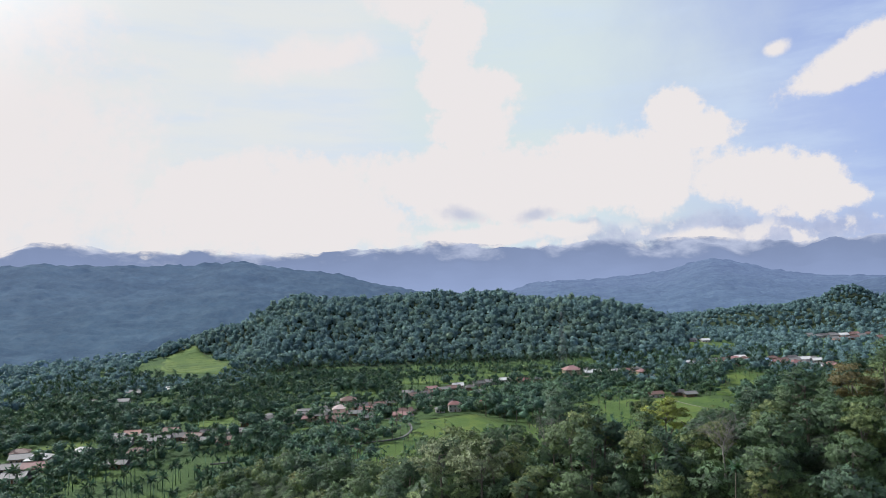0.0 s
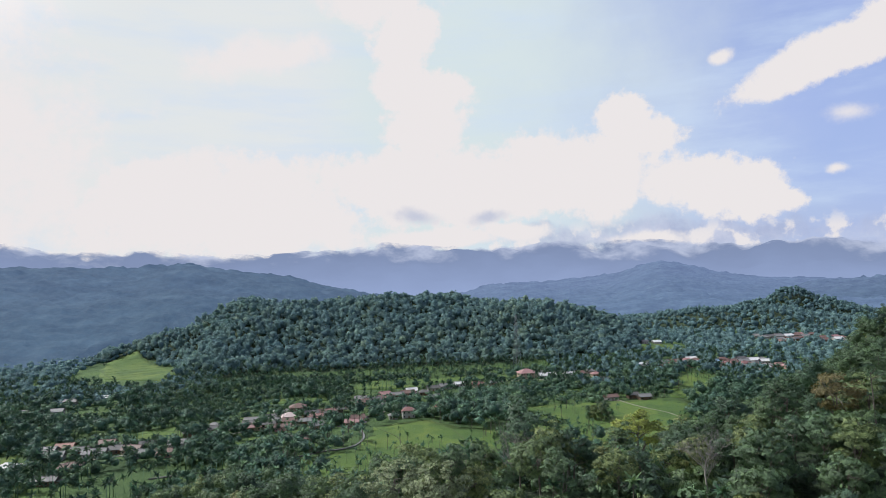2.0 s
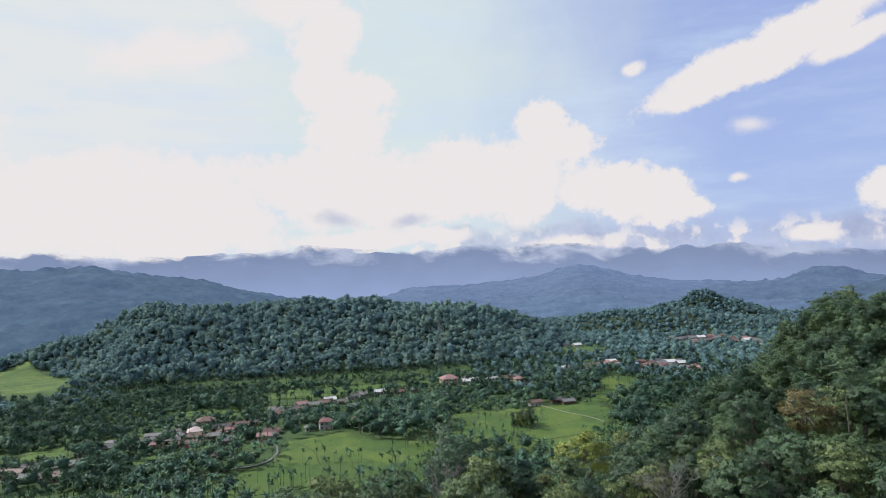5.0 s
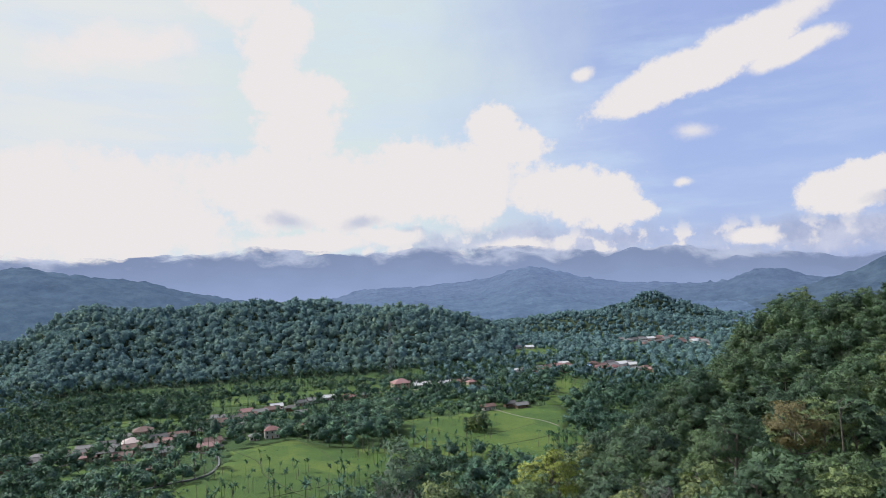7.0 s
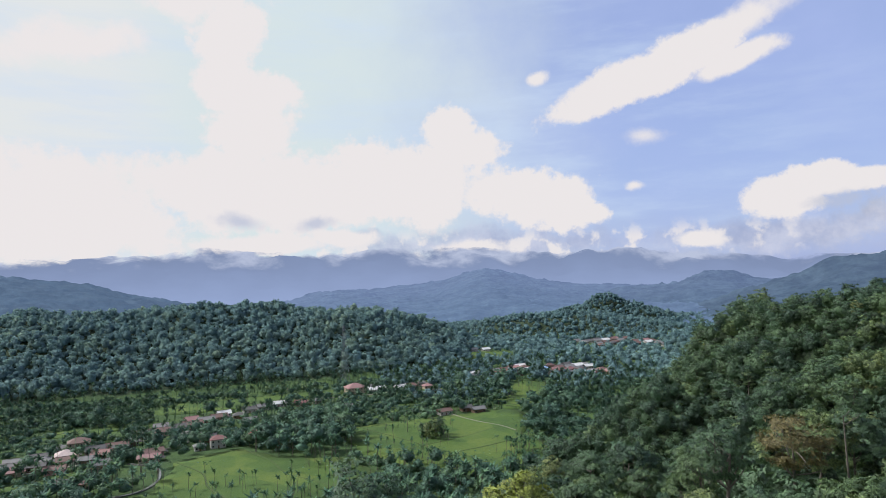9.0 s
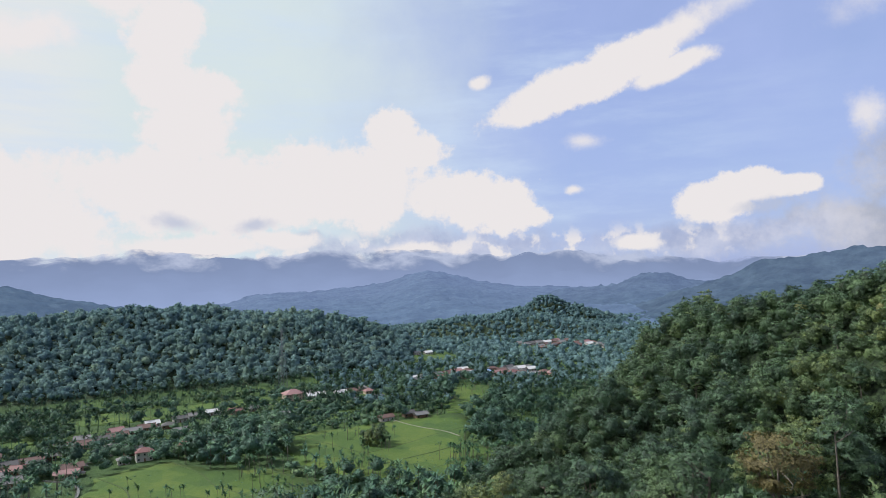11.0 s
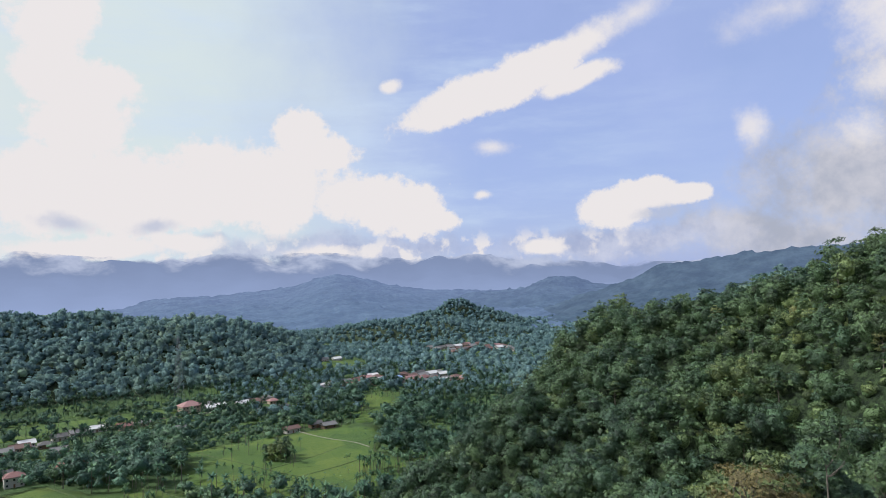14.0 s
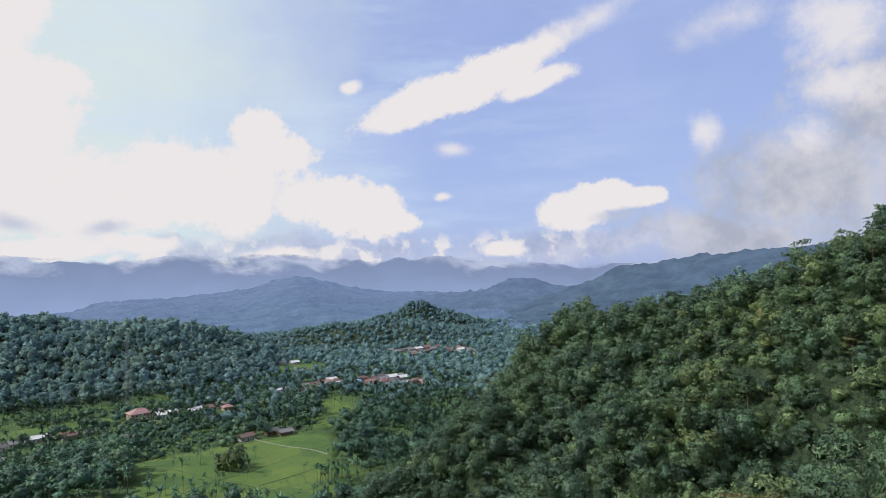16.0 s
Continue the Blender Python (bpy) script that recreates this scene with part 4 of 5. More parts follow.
def make_crown(r, n, per, radii, cz, clump, leaf, low=-0.35):
    c = crown_centres(r, n, radii, cz, low)
    k = len(c)
    out = unit(r.normal(size=(k, per, 3)))
    out[..., 2] = np.abs(out[..., 2]) * 0.9 - 0.25
    rad = clump * r.uniform(0.65, 1.25, (k, 1, 1))
    p = c[:, None] + out * rad * r.uniform(0.55, 1.0, (k, per, 1)) * (1, 1, 0.7)
    face = unit(out + 0.6 * unit(c - (0, 0, cz - radii[2] * 0.4))[:, None] + (0, 0, 0.35))
    return c, cards(r, p.reshape(-1, 3), face.reshape(-1, 3), leaf)


def wood(r, h, base_r, centres, k=9, top=0.75, sides=6):
    lean = r.uniform(-0.05, 0.05, 2) * h
    path = np.array([(0, 0, -0.8), (lean[0] * 0.2, lean[1] * 0.2, h * 0.25), (lean[0] * 0.6, lean[1] * 0.6, h * 0.5), (lean[0], lean[1], h * top)])
    pieces = [tube(path, [base_r * 1.25, base_r, base_r * 0.75, base_r * 0.4], sides)]
    for c in centres[r.permutation(len(centres))[:k]]:
        s = r.uniform(0.45, 1.0)
        root = path[2] + (path[3] - path[2]) * s if s > 0.7 or k <= 3 else path[1] + (path[2] - path[1]) * (s + 0.2)
        pieces.append(tube(limb(r, root, c), base_r * np.array([0.42, 0.34, 0.25, 0.16, 0.06]), 5))
    return join(pieces)


def soft_normals(v, f, w=0.5):
    """Normals of a leafy crown: each leaf's own, bent outwards from the crown's middle, as a dense canopy takes the light."""
    fn = np.cross(v[f[:, 1]] - v[f[:, 0]], v[f[:, 2]] - v[f[:, 0]])
    n = np.zeros_like(v)
    for i in range(3):
        np.add.at(n, f[:, i], fn)
    lo, hi = v.min(0), v.max(0)
    mid = np.array([(lo[0] + hi[0]) / 2, (lo[1] + hi[1]) / 2, hi[2] - 0.62 * (hi[2] - max(lo[2], 0))])
    return unit((1 - w) * unit(n) + w * unit((v - mid) / np.maximum(hi - lo, 0.1)))


def stuff(name, templates, x, y, z, scale, mat, label, category, tone=None, r=None, stretch=0.15, smooth=True, bend=0.5):
    """Many plants as one object: each a turned and scaled copy of a template, with a tone of its own."""
    r = r or np.random.default_rng(5)
    n = len(x)
    which = r.integers(0, len(templates), n)
    ang = r.uniform(0, 2 * np.pi, n)
    sz = scale * (1 + stretch * r.uniform(-1, 1, n))
    tone = r.random(n) if tone is None else tone
    V, F, T, Q, off = [], [], [], [], 0
    for k, (tv, tf) in enumerate(templates):
        m = np.flatnonzero(which == k)
        if not len(m):
            continue
        c, s = np.cos(ang[m])[:, None], np.sin(ang[m])[:, None]
        vx = (tv[None, :, 0] * c - tv[None, :, 1] * s) * scale[m, None] + x[m, None]
        vy = (tv[None, :, 0] * s + tv[None, :, 1] * c) * scale[m, None] + y[m, None]
        vz = tv[None, :, 2] * sz[m, None] + z[m, None]
        V.append(np.stack([vx, vy, vz], -1).reshape(-1, 3))
        F.append((tf[None] + (np.arange(len(m)) * len(tv))[:, None, None] + off).reshape(-1, 3))
        T.append(np.repeat(tone[m], len(tv)))
        q = soft_normals(tv, tf, bend)
        Q.append(np.stack([q[None, :, 0] * c - q[None, :, 1] * s, q[None, :, 0] * s + q[None, :, 1] * c, np.broadcast_to(q[None, :, 2], (len(m), len(tv)))], -1).reshape(-1, 3))
        off += len(m) * len(tv)
    ob = new(name, mesh_of(name, np.concatenate(V), np.concatenate(F), mat, tones=np.concatenate(T), smooth=smooth, normals=np.concatenate(Q)))
    return tagged(ob, label, category, kind="stuff")


def scatter(x0, x1, y0, y1, step, r, jitter=0.42):
    a, b = np.meshgrid(np.arange(x0, x1, step), np.arange(y0, y1, step))
    a = a + (np.arange(a.shape[0]) % 2)[:, None] * step * 0.5
    return (a + r.uniform(-jitter, jitter, a.shape) * step).ravel(), (b + r.uniform(-jitter, jitter, b.shape) * step).ravel()


def patch_tone(x, y, r, seed=40):
    """Tones that drift over the ground, with odd trees."""
    t = 0.40 + 0.26 * vnoise(x, y, 46, seed) + 0.14 * vnoise(x, y, 15, seed + 1) + 0.24 * r.normal(size=len(x))
    return np.clip(t, 0, 1)


# templates: unit is metres, root at the origin
r1 = np.random.default_rng(11)


def slope_template(r):
    h = r.uniform(8.5, 12)
    rad = (r.uniform(3.0, 4.6), r.uniform(3.0, 4.6), r.uniform(2.8, 4.2))
    cz = h - rad[2] * 0.8
    c, leaf = make_crown(r, 28, 18, rad, cz, 1.25, 0.70, -0.6)
    return join([lump(r, (0, 0, cz - 0.8), (rad[0] * 0.62, rad[1] * 0.62, rad[2] * 0.8)), leaf])


def valley_template(r):
    h = r.uniform(4, 7.5)
    rad = np.array((r.uniform(2.4, 3.8), r.uniform(2.4, 3.8), r.uniform(2.0, 3.4)))
    c, leaf = make_crown(r, 12, 5, rad, h - rad[2], 1.1, 1.35, -0.4)
    return join([lump(r, (0, 0, h - rad[2] * 1.1), rad * 0.7), leaf])


def hill_template(r, n=4):
    h = r.uniform(7, 11)
    rad = np.array((r.uniform(2.8, 4.6), r.uniform(2.8, 4.6), r.uniform(2.8, 4.4)))
    c, leaf = make_crown(r, 6 + 4 * n, 6, rad, h - rad[2], 1.35, 1.5, -0.3)
    return join([lump(r, (0, 0, h - rad[2] * 1.3), rad * (0.9, 0.9, 0.95), 0.3), leaf])


def frond(r, ang, length, width, rise, droop):
    """A feathered palm frond: two leaf rows along an arching rib."""
    t = np.linspace(0, 1, 4)
    out = length * t * (1 - 0.15 * t * max(droop, 0))
    z = rise * t * length - droop * length * t ** 2
    w = width * np.array([0.3, 1.0, 0.8, 0.05])
    c, s = math.cos(ang), math.sin(ang)
    rib = np.stack([out * c, out * s, z], 1)
    side = np.array([-s, c, 0.0])
    hang = np.array([0, 0, -0.5])
    left = rib + (side + hang) * w[:, None] + r.normal(size=rib.shape) * 0.1 * width
    right = rib + (-side + hang) * w[:, None] + r.normal(size=rib.shape) * 0.1 * width
    v = np.concatenate([left, rib, right])
    f = [q for i in range(3) for q in ((i, i + 1, 5 + i), (i, 5 + i, 4 + i), (4 + i, 5 + i, 9 + i), (4 + i, 9 + i, 8 + i))]
    return v, np.array(f)


def palm_parts(r, h, fronds, length, width, thick, sides=5):
    """Stem and tuft: young fronds stand, old ones hang."""
    bend = r.uniform(-0.06, 0.06, 2) * h
    t = np.linspace(0, 1, 4)
    path = np.stack([bend[0] * t ** 2, bend[1] * t ** 2, -0.6 + (h + 0.6) * t], 1)
    stem = tube(path, thick * np.array([1.5, 1.0, 0.9, 0.75]), sides)
    top = []
    for k in range(fronds):
        age = k / (fronds - 1)
        v, f = frond(r, 2.4 * k + r.uniform(-0.25, 0.25), length * r.uniform(0.85, 1.1), width, 1.25 - 1.15 * age + r.uniform(-0.1, 0.1), 0.35 + 0.55 * age)
        top.append((v + path[-1], f))
    return stem, join(top)


# ---------------------------------------------------------------- woods as stuff
ra = np.random.default_rng(21)


def ridge_zone(x, y):
    return crest_height(x, y, HILLS["ridge"]) > 5


# the wooded spur close by keeps single trees; the big slope beyond is one wood
NEAR = lambda x, y: (x > -112) & (x < 150) & (y > 78) & (y < 330) & (np.hypot(x - 20, y - 160) < 190) & (x < 172 - 0.35 * (y - 96)) & (np.hypot(x - 15, y - 80) > 34)
sx, sy = scatter(90, 345, 60, 470, 6.5, ra, 0.42)
sz = terrain(sx, sy)
keep = (sz > 3) & ~NEAR(sx, sy) & free(sx, sy) & (sx < 308) & (np.hypot(sx - 23, sy - 101) > 45)
sx, sy, sz = sx[keep], sy[keep], sz[keep]
tone = patch_tone(sx, sy, ra)
stuff("slope_forest", [slope_template(r1) for _ in range(9)], sx, sy, sz, ra.uniform(0.65, 1.22, len(sx)), M_SLOPE, "dense mixed green rainforest on the steep slope", "forest", np.clip(tone - 0.1, 0, 1), ra, bend=0.4)

def shade_template(r):
    h = r.uniform(7.5, 11.5)
    rad = np.array((r.uniform(3.2, 4.8), r.uniform(3.2, 4.8), r.uniform(2.8, 4.2)))
    c, leaf = make_crown(r, 20, 10, rad, h - rad[2] * 0.8, 1.5, 1.05, -0.6)
    return join([lump(r, (0, 0, h - rad[2]), rad * 0.75), leaf])


def thicket_template(r):
    rad = np.array((r.uniform(2.0, 3.0), r.uniform(2.0, 3.0), r.uniform(1.6, 2.6)))
    c, leaf = make_crown(r, 7, 4, rad, rad[2] * 0.8, 1.0, 1.0, -0.2)
    return join([lump(r, (0, 0, rad[2] * 0.5), rad * 0.8), leaf])


sx, sy = scatter(100, 300, 96, 430, 4.4, ra, 0.45)
sz = terrain(sx, sy)
keep = (sz > 3) & free(sx, sy) & (sx < 296)
stuff("slope_thicket", [thicket_template(r1) for _ in range(6)], sx[keep], sy[keep], sz[keep], ra.uniform(0.7, 1.5, keep.sum()), M_SLOPE, "low green thicket and creepers under the slope forest", "thicket", patch_tone(sx[keep], sy[keep], ra), ra)

# the same woods go on below and behind the camera
sx, sy = scatter(-130, 200, -110, 92, 8.5, ra)
sz = terrain(sx, sy)
stuff("spur_forest", [hill_template(r1, 2) for _ in range(6)], sx, sy, sz, ra.uniform(0.7, 1.2, len(sx)), M_SLOPE, "mixed green forest on the spur", "forest", patch_tone(sx, sy, ra), ra)

# the second ridge and the hidden flanks
sx, sy = scatter(330, 640, 250, 600, 12, ra)
sz = terrain(sx, sy)
keep = (sz > 6) & free(sx, sy)
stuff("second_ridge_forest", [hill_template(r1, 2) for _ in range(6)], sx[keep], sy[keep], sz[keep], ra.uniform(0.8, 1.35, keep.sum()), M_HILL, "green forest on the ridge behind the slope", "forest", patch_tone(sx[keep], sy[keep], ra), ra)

# middle hill
sx, sy = scatter(-440, 340, 790, 1120, 6.6, ra, 0.55)
sz = terrain(sx, sy)
keep = (sz > 5) & free(sx, sy)
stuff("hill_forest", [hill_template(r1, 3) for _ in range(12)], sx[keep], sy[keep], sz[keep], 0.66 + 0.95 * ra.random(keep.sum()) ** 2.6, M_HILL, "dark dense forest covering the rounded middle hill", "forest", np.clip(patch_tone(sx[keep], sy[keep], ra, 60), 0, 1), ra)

# the plain and low hills behind
sx, sy = scatter(180, 1330, 640, 1440, 11.6, ra, 0.6)
sz = terrain(sx, sy)
keep = free(sx, sy) & ((np.hypot(sx, sy) < 1330 + 420 * (np.arctan2(sx, sy) > 0.6)) | (sz > 4)) & (sy > 640) & ~((sx < 340) & (sz > 5) & (sy > 790)) & (np.arctan2(sx, sy) < 0.98)
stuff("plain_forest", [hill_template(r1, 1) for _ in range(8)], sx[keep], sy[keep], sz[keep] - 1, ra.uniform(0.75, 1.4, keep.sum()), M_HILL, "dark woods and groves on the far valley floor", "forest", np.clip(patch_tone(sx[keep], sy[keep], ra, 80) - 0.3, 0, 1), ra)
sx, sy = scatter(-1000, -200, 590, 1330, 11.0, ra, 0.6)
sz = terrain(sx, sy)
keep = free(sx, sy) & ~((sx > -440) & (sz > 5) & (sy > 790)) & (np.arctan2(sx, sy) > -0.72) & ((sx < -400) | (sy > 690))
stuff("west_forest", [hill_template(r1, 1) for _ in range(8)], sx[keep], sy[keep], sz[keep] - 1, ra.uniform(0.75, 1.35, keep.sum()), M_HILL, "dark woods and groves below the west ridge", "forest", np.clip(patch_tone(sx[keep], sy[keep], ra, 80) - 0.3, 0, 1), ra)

sx, sy = scatter(650, 910, 1260, 1430, 9.0, ra, 0.6)
sz = terrain(sx, sy)
keep = sz > 12
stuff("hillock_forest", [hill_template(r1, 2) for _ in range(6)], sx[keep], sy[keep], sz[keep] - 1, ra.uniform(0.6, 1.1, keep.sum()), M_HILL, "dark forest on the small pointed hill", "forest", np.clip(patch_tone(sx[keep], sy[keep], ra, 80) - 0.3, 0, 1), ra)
# groves of the valley floor: thick where houses and field edges are, open on the paddies
sx, sy = scatter(-470, 480, 300, 800, 8.0, ra, 0.6)
sz = terrain(sx, sy)
keep = (sz < 9) & free(sx, sy, 1.0) & (np.arctan2(sx, sy) > -0.75) & ~((sx > 180) & (sy > 640)) & ~((sx < -200) & (sy > 690) & (sx < -400))
keep &= ~(ridge_zone(sx, sy) & (sx > 90)) & (vnoise(sx, sy, 40, 90) > -0.42)
groves = (sx[keep], sy[keep], sz[keep])
stuff("valley_grove", [valley_template(r1) for _ in range(10)], *groves, ra.uniform(0.6, 1.35, keep.sum()), M_GROVE, "green groves and bushes between the fields and houses", "grove", patch_tone(*groves[:2], ra, 100), ra)

# big shade trees in clumps among the groves
sx, sy = scatter(-360, 320, 340, 760, 11, ra, 0.6)
sz = terrain(sx, sy)
keep = (sz < 9) & free(sx, sy, 2.0) & (vnoise(sx, sy, 48, 110) > 0.0)
keep |= (np.hypot((sx - 68) / 34, (sy - 556) / 40) < 1) & free(sx, sy, 1.0)
stuff("shade_trees", [shade_template(r1) for _ in range(6)], sx[keep], sy[keep], sz[keep], ra.uniform(0.85, 1.3, keep.sum()) * np.where(np.hypot((sx[keep] - 68) / 34, (sy[keep] - 556) / 40) < 1, 1.45, 1.0), M_GROVE, "big dark shade trees among palms and houses", "trees", np.clip(patch_tone(sx[keep], sy[keep], ra, 120) - 0.2, 0, 1), ra)

# coconut and betel palms, far ones as one grove
coco = [palm_parts(r1, r1.uniform(8, 13), 17, 3.3, 0.55, 0.17) for _ in range(5)]
coco_far = [palm_parts(r1, r1.uniform(8, 13), 13, 3.3, 0.6, 0.17, 3) for _ in range(5)]
betel = [palm_parts(r1, r1.uniform(7.5, 11), 10, 2.0, 0.46, 0.10) for _ in range(5)]
px_, py_ = scatter(-440, 430, 330, 840, 10.0, ra, 0.6)
pz_ = terrain(px_, py_)
keep = (pz_ < 7) & free(px_, py_, 0.5) & (vnoise(px_, py_, 55, 70) > -0.35) & (np.arctan2(px_, py_) > -0.75)
px_, py_, pz_ = px_[keep], py_[keep], pz_[keep]
order = np.argsort(np.hypot(px_ - 30, py_ - 430))
near_p, far_p = order[:260], order[260:]
stuff("palm_grove", [join(c) for c in coco_far], px_[far_p], py_[far_p], pz_[far_p], ra.uniform(0.8, 1.2, len(far_p)), M_PALM_STUFF, "coconut palms standing among the houses and groves", "palm grove", None, ra)


def palm_thing(name, parts_, label, category, group, leaf_mat=None):
    ob = thing(name, Matrix(), label, category, group)
    part("trunk", mesh_of("trunk", *parts_[0], M_BARK, smooth=True), ob)
    part("crown", mesh_of("crown", *parts_[1], leaf_mat or M_PALM), ob)
    return ob


def spread(protos, places, r, lo=0.8, hi=1.2):
    """Copies of the protos at the places; the first ones are the protos themselves."""
    for k, (x, y) in enumerate(places):
        m = pose(x, y, float(terrain(x, y)), 0, 0, r.uniform(0, 360)) @ Matrix.Scale(r.uniform(lo, hi), 4)
        p = protos[k % len(protos)]
        if k < len(protos):
            p.matrix_basis = m
        else:
            c = copy_thing(p, m)
            c.scale = m.to_scale()


protos = [palm_thing("coconut_palm", c, "tall coconut palm with a grey trunk and drooping fronds", "palm", "coconut palms of the valley") for c in coco]
spread(protos, list(zip(px_[near_p], py_[near_p])), ra)

# betel palms on the paddies, in rows along the banks
spots = []
for poly, n in (("paddy_south", 115), ("paddy_east", 215), ("paddy_lane", 26), ("paddy_north", 14), ("paddy_stream", 10), ("paddy_west", 8)):
    o = np.array(FIELDS[poly])
    lo, hi = o.min(0), o.max(0)
    got = 0
    while got < n:
        x, y = ra.uniform(lo[0], hi[0]), ra.uniform(lo[1], hi[1])
        if not inside(x, y, FIELDS[poly]) or vnoise(x, y, 17, 55) < (0.22 if y > 470 else -0.1):
            continue
        if poly == "paddy_east" and y > 470 and x < 225 and ra.random() < 0.88:
            continue
        if poly == "paddy_south" and y > 440 and x < 40 and ra.random() < 0.5:
            continue
        spots.append((x, y))
        got += 1
spots += [(170, 594), (176, 591), (190, 590), (197, 588), (199, 594), (216, 590), (223, 592), (193, 602), (166, 600), (228, 596), (160, 597)]
protos = [palm_thing("betel_palm", c, "slender betel palm with a small tuft on the paddy bank", "palm", "betel palms of the paddies", M_BETEL) for c in betel]
spread(protos, spots, ra, 0.75, 1.25)

# undergrowth that closes the floor of the near woods
def shrub_template(r):
    rad = np.array((r.uniform(1.6, 2.4), r.uniform(1.6, 2.4), r.uniform(1.2, 2.0)))
    c, leaf = make_crown(r, 10, 9, rad, rad[2] * 0.8, 0.9, 0.7, -0.2)
    return join([lump(r, (0, 0, rad[2] * 0.5), rad * 0.7), leaf])


sx, sy = scatter(-110, 190, 84, 300, 6.4, ra)
sz = terrain(sx, sy)
keep = (sz > 1) & (sx < 185 - 0.35 * (sy - 96)) & (sx > -90 + 0.2 * (sy - 96)) & (np.hypot(sx - 10, sy - 50) > 38)
stuff("undergrowth", [shrub_template(r1) for _ in range(6)], sx[keep], sy[keep], sz[keep], ra.uniform(1.0, 2.3, keep.sum()), M_SLOPE, "tangled green shrubs and creepers under the trees", "undergrowth", patch_tone(sx[keep], sy[keep], ra), ra)

# weeds and tufts on the paddies and their banks
wx_, wy_ = scatter(-80, 340, 385, 780, 6.0, ra, 0.5)
keep = np.zeros(len(wx_), bool)
for name in ("paddy_east", "paddy_south", "paddy_lane", "paddy_north"):
    keep |= inside(wx_, wy_, FIELDS[name])
keep &= vnoise(wx_, wy_, 24, 95) + 0.5 * vnoise(wx_, wy_, 9, 96) > 0.42
stuff("weeds", [join([lump(r1, (r1.uniform(-0.8, 0.8), r1.uniform(-0.8, 0.8), 0.3), (0.7, 0.7, 0.6), 0.4) for _ in range(3)]) for _ in range(4)], wx_[keep], wy_[keep], terrain(wx_[keep], wy_[keep]) + 0.5, ra.uniform(0.25, 0.65, keep.sum()), M_GROVE, "dark green weeds and tufts on the paddy banks", "weeds", None, ra)

# ---------------------------------------------------------------- single trees on the spur
rt = np.random.default_rng(31)


def tree_thing(r, h, rad, n, per, clump, leaf, mat, label, group, low=-0.4, limbs=9, thick=None):
    cz = h - rad[2] * 0.85
    c, lf = make_crown(r, n, per, rad, cz, clump, leaf, low)
    ob = thing("tree", Matrix(), label, "tree", group)
    part("trunk", mesh_of("trunk", *wood(r, h, thick or h * 0.018, c, limbs), M_BARK, smooth=True), ob)
    part("crown", mesh_of("crown", *lf, mat, smooth=True, normals=soft_normals(*lf)), ob)
    return ob


GROUP = "broadleaf trees of the near spur"
broad = [tree_thing(rt, rt.uniform(11, 14), (rt.uniform(3.8, 5.2), rt.uniform(3.8, 5.2), rt.uniform(3.8, 5.2)), 40, 52, 1.4, 0.72, M_LEAF, "dense green broadleaf tree on the wooded slope", GROUP, -0.75) for _ in range(7)]
tall = [tree_thing(rt, rt.uniform(15, 18), (3.2, 3.0, 5.0), 36, 56, 1.3, 0.58, M_LEAF, "tall slim green tree with a narrow crown", GROUP, -0.8) for _ in range(2)]
bush = [tree_thing(rt, rt.uniform(6, 8.5), (4.0, 3.8, 3.0), 34, 56, 1.3, 0.56, M_LEAF, "low bushy green tree in the undergrowth", GROUP, -0.5) for _ in range(3)]
nxs, nys = scatter(-112, 172, 78, 330, 8.0, rt)
nzs = terrain(nxs, nys)
keep = NEAR(nxs, nys) & (nzs > 3)
special = [(50, 159), (80, 136), (84, 131), (51, 128), (30, 178), (23, 160), (-2, 146), (6, 138)]
for a, b in special:
    keep &= (np.hypot(nxs - a, nys - b) > 6.5) & (np.hypot(nxs - a + 3, nys - b + 7) > 6.0)
nxs, nys, nzs = nxs[keep], nys[keep], nzs[keep]
order = np.argsort(np.hypot(nxs - 55, nys - 128))
spread(broad + tall + bush, list(zip(nxs[order[:262]], nys[order[:262]])), rt, 0.6, 0.98)
rest = order[262:]
stuff("spur_woods", [slope_template(r1) for _ in range(8)], nxs[rest], nys[rest], nzs[rest], rt.uniform(0.6, 1.05, len(rest)), M_SLOPE, "mixed green woods along the falling spur", "forest", patch_tone(nxs[rest], nys[rest], rt), rt)


def set_tree(ob, x, y, top, h):
    """Stand a tree so that its top reaches the given height."""
    g = float(terrain(x, y))
    ob.matrix_basis = pose(x, y, g, 0, 0, 40) @ Matrix.Scale(max(0.5, (top - g) / h), 4)


set_tree(tree_thing(rt, 13, (4.2, 4.2, 3.6), 48, 70, 1.2, 0.42, M_YELLOW, "round tree with bright yellow-green foliage", "", -0.4), 50, 159, 83, 13)
set_tree(tree_thing(rt, 14, (3.9, 3.7, 3.8), 54, 66, 1.3, 0.44, M_ORANGE, "tree with thin rusty olive-brown foliage", "", -0.8), 80, 136, 94, 14)
set_tree(tree_thing(rt, 15, (5.0, 5.0, 5.2), 50, 60, 1.5, 0.5, M_LEAF, "large dark round tree above the paddies", "", -0.6), 30, 178, 82, 15)
set_tree(tree_thing(rt, 22, (2.6, 2.6, 4.2), 24, 44, 1.1, 0.42, M_LEAF, "tall tree with a long bare pale trunk", "", -0.5, 3, 0.17), 84, 131, 100, 22)


set_tree(tree_thing(rt, 11, (4.4, 4.0, 3.8), 46, 70, 1.2, 0.4, M_PALE, "feathery pale green bushy tree on the spur", "", -0.7), -2, 146, 80, 11)
set_tree(tree_thing(rt, 10, (3.6, 3.8, 3.2), 40, 66, 1.1, 0.4, M_PALE, "low pale green feathery tree on the spur", "", -0.7), 6, 138, 80, 10)

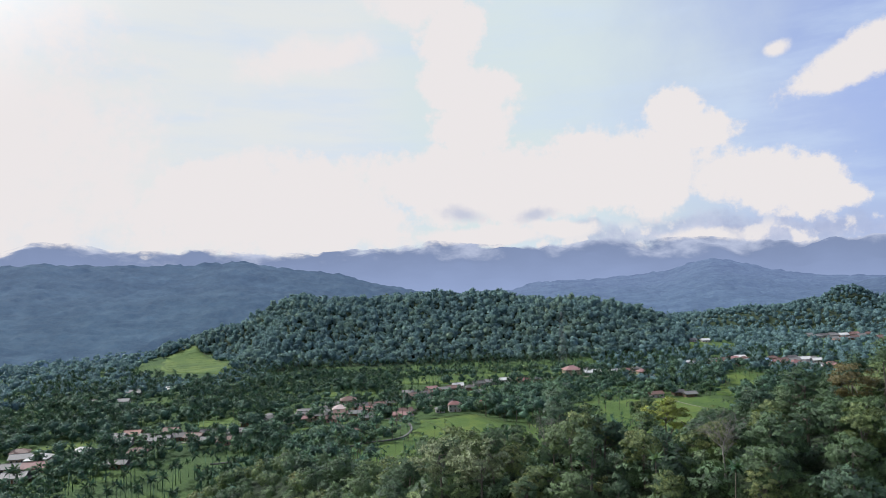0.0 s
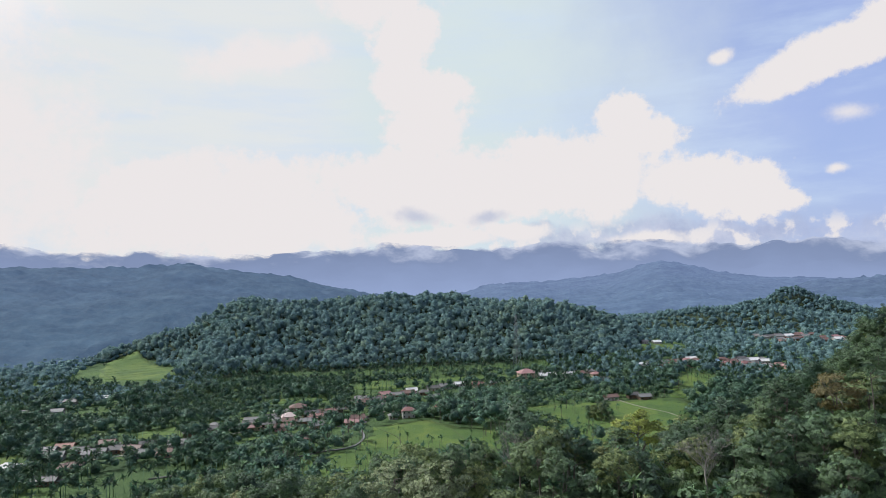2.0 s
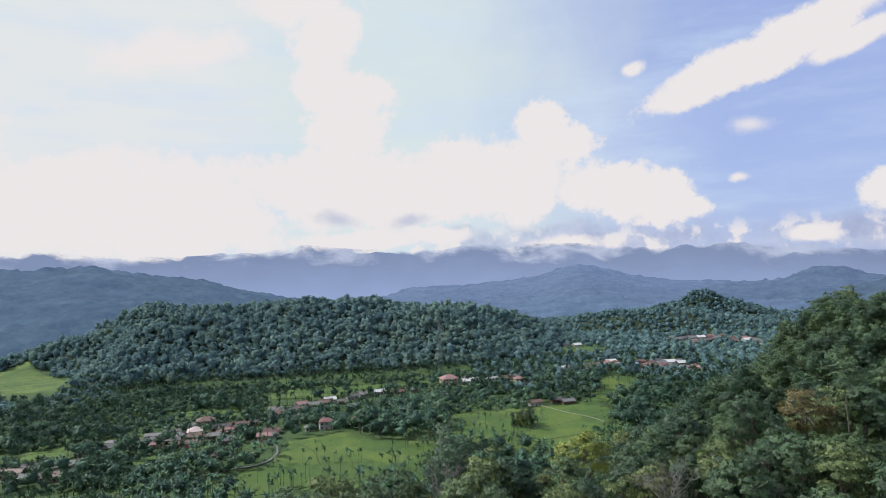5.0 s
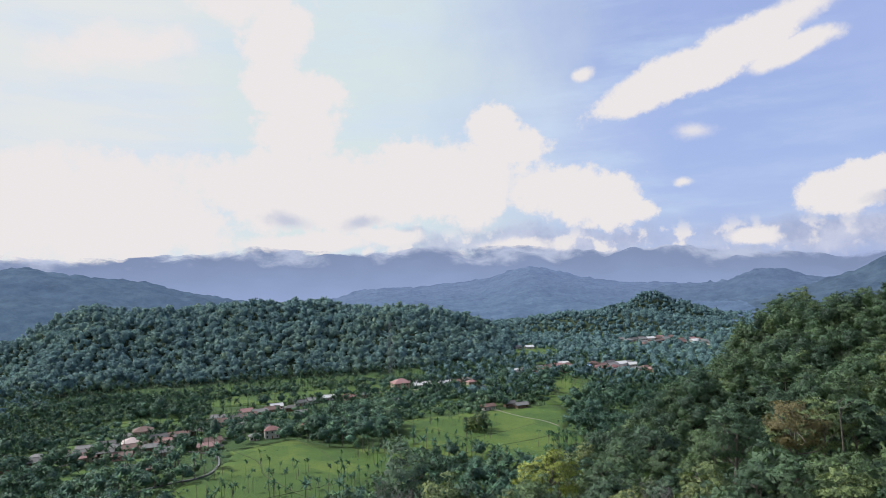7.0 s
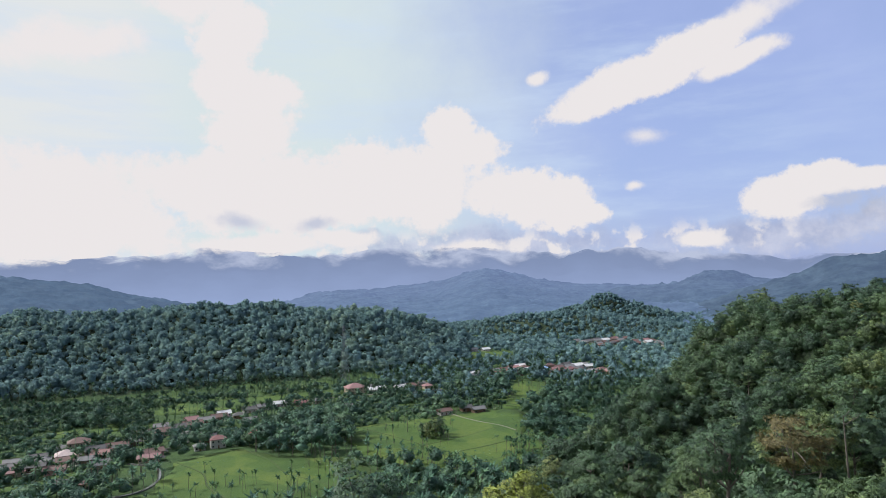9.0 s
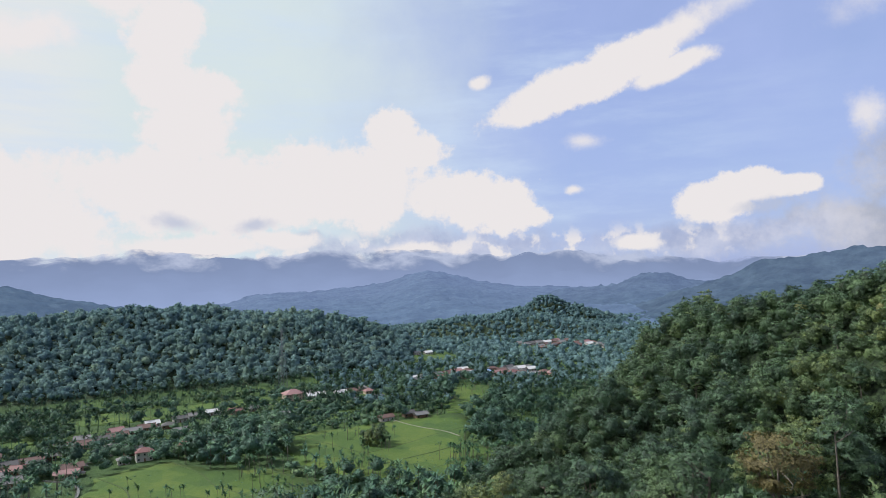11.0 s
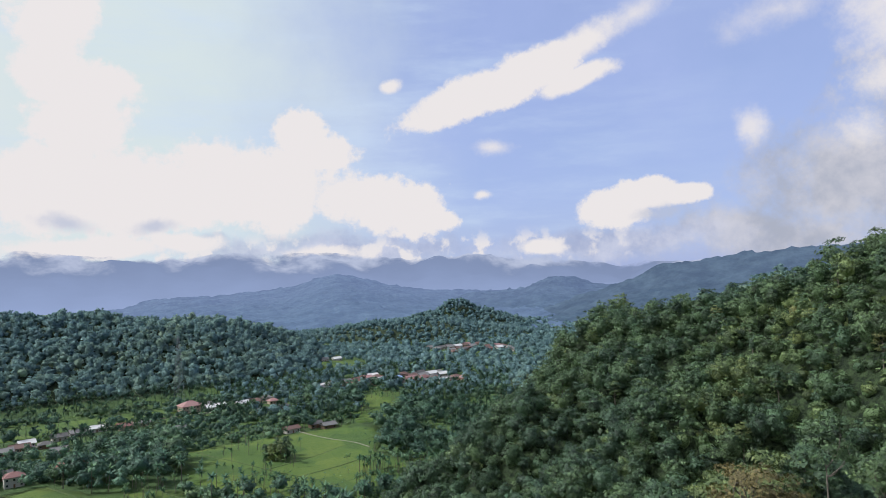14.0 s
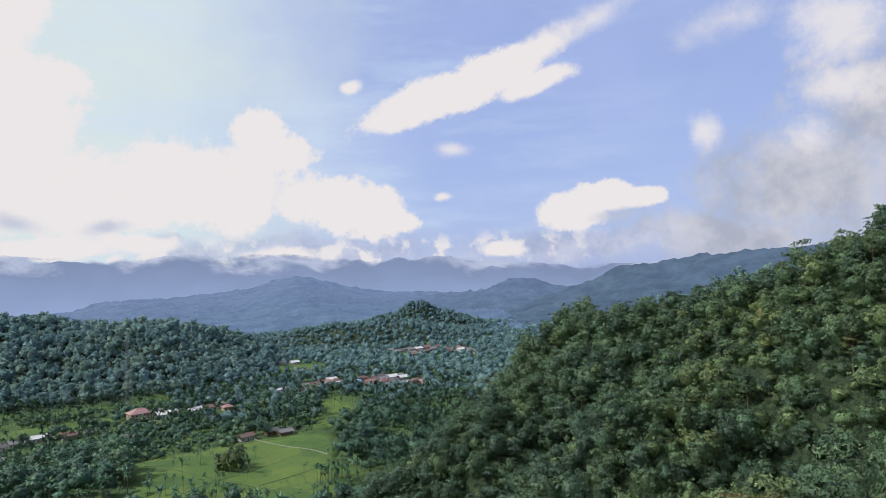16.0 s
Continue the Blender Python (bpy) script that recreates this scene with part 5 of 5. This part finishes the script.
# palms that stand among the broadleaf trees of the spur
spur_palms = [palm_thing("palm", palm_parts(rt, rt.uniform(10, 12), 14, 2.2, 0.42, 0.12), "dark slender palm among the trees of the spur", "palm", "palms of the near spur", M_BETEL) for _ in range(3)]
spread(spur_palms, [(x, y) for x, y in zip(*scatter(2, 66, 118, 186, 17.0, rt)) if all(math.hypot(x - a, y - b) > 7 for a, b in special)], rt, 0.7, 0.95)

# pale-trunked trees that stand out of the slope forest, and a clump on the paddy
out_x, out_y = scatter(190, 246, 150, 330, 26, rt)
for x, y in zip(out_x, out_y):
    p = tall[rt.integers(0, 2)]
    copy_thing(p, pose(x, y, float(terrain(x, y)), 0, 0, rt.uniform(0, 360)))
clump = [tree_thing(rt, rt.uniform(10, 13), (2.8, 2.8, 5.6), 44, 40, 1.2, 0.8, M_LEAF, "dense dark leafy tree clump on the paddy", "", -1.0, 4) for _ in range(3)]
for k, (x, y) in enumerate(((153, 527), (143, 531), (158, 532))):
    clump[k].matrix_basis = pose(x, y, 0.3)
for x, y, k in ((150, 530, 0), (145, 525, 1), (154, 525, 2), (149, 520, 0)):
    c = copy_thing(clump[k], pose(x, y, 0.3, 0, 0, 50 * k + 20))
    c.scale = (0.95, 0.95, 1.0 + 0.15 * k)


def bare_tree(r, h, spread_):
    """A leafless grey tree: trunk, limbs, and twigs that fork twice."""
    ob = thing("dead_tree", Matrix(), "leafless grey dead tree with fine bare branches", "tree")
    path = np.array([(0, 0, -0.8), (0.2, 0.1, h * 0.2), (0.1, 0.3, h * 0.38), (0.3, 0.2, h * 0.55)])
    part("trunk", mesh_of("trunk", *tube(path, [0.22, 0.18, 0.14, 0.09], 6), M_DEAD, smooth=True), ob)
    for k in range(12):
        limbs = []
        a = path[1] + (path[3] - path[1]) * r.uniform(0.2, 1)
        ang = 2.4 * k
        q = spread_ * r.uniform(0.35, 1)
        b = np.array([math.cos(ang) * q, math.sin(ang) * q, h * (1.0 - 0.3 * (q / spread_) ** 2) * r.uniform(0.85, 1)])
        line = limb(r, a, b, 0.10)
        limbs.append(tube(line, [0.07, 0.055, 0.045, 0.03, 0.015], 4))
        for _ in range(9):
            i = r.integers(1, 5)
            e = line[i] + (b - a) * r.uniform(0.12, 0.3) + r.normal(size=3) * (0.8, 0.8, 0.4)
            tw = limb(r, line[i], e, 0.12, 4)
            limbs.append(tube(tw, [0.026, 0.022, 0.018, 0.01], 3))
            for _ in range(7):
                j = r.integers(1, 4)
                limbs.append(tube(np.stack([tw[j], tw[j] + r.normal(size=3) * 0.35 + (0, 0, 0.3)]), [0.014, 0.008], 3))
        part("branch", mesh_of("branch", *join(limbs), M_DEAD), ob)
    return ob


set_tree(bare_tree(rt, 13, 4.2), 51, 128, 88, 13)
set_tree(bare_tree(rt, 11, 3.6), 23, 160, 81, 11)

# ---------------------------------------------------------------- pylon
M_STEEL = material("galvanised_steel", lambda n, o: (n.ramp(n.noise(o, 0.8, 4), [(0.3, (0.16, 0.18, 0.19)), (0.7, (0.24, 0.26, 0.27))]), None), rough=0.6, metal=0.4)


def bar(name, a, b, r, parent):
    part(name, mesh_of(name, *tube([a, b], [r, r], 4), M_STEEL), parent)


pylon = thing("pylon", pose(134, 792, float(terrain(134, 792)) - 1, 0, 0, 25), "grey steel lattice power pylon rising from the trees", "pylon")
PH = 65 - float(terrain(134, 792)) + 1
half = lambda z: 3.2 * (1 - z / PH) ** 0.9 + 0.55
levels = np.linspace(0, PH, 9)
for sx_, sy_ in ((1, 1), (1, -1), (-1, 1), (-1, -1)):
    v, f = tube([(sx_ * half(z), sy_ * half(z), z) for z in levels], [0.13] * len(levels), 4)
    part("leg", mesh_of("leg", v, f, M_STEEL), pylon)
for z0, z1 in zip(levels, levels[1:]):
    for (ax, ay), (bx, by) in (((1, 1), (1, -1)), ((1, -1), (-1, -1)), ((-1, -1), (-1, 1)), ((-1, 1), (1, 1))):
        bar("brace", (ax * half(z0), ay * half(z0), z0), (bx * half(z1), by * half(z1), z1), 0.06, pylon)
        bar("brace", (bx * half(z0), by * half(z0), z0), (ax * half(z1), ay * half(z1), z1), 0.06, pylon)
for z in (PH * 0.72, PH * 0.84, PH * 0.95):
    for s in (1, -1):
        bar("cross_arm", (0, 0.5, z), (s * 4.2, 0, z + 0.3), 0.09, pylon)
        bar("cross_arm", (0, -0.5, z), (s * 4.2, 0, z + 0.3), 0.09, pylon)
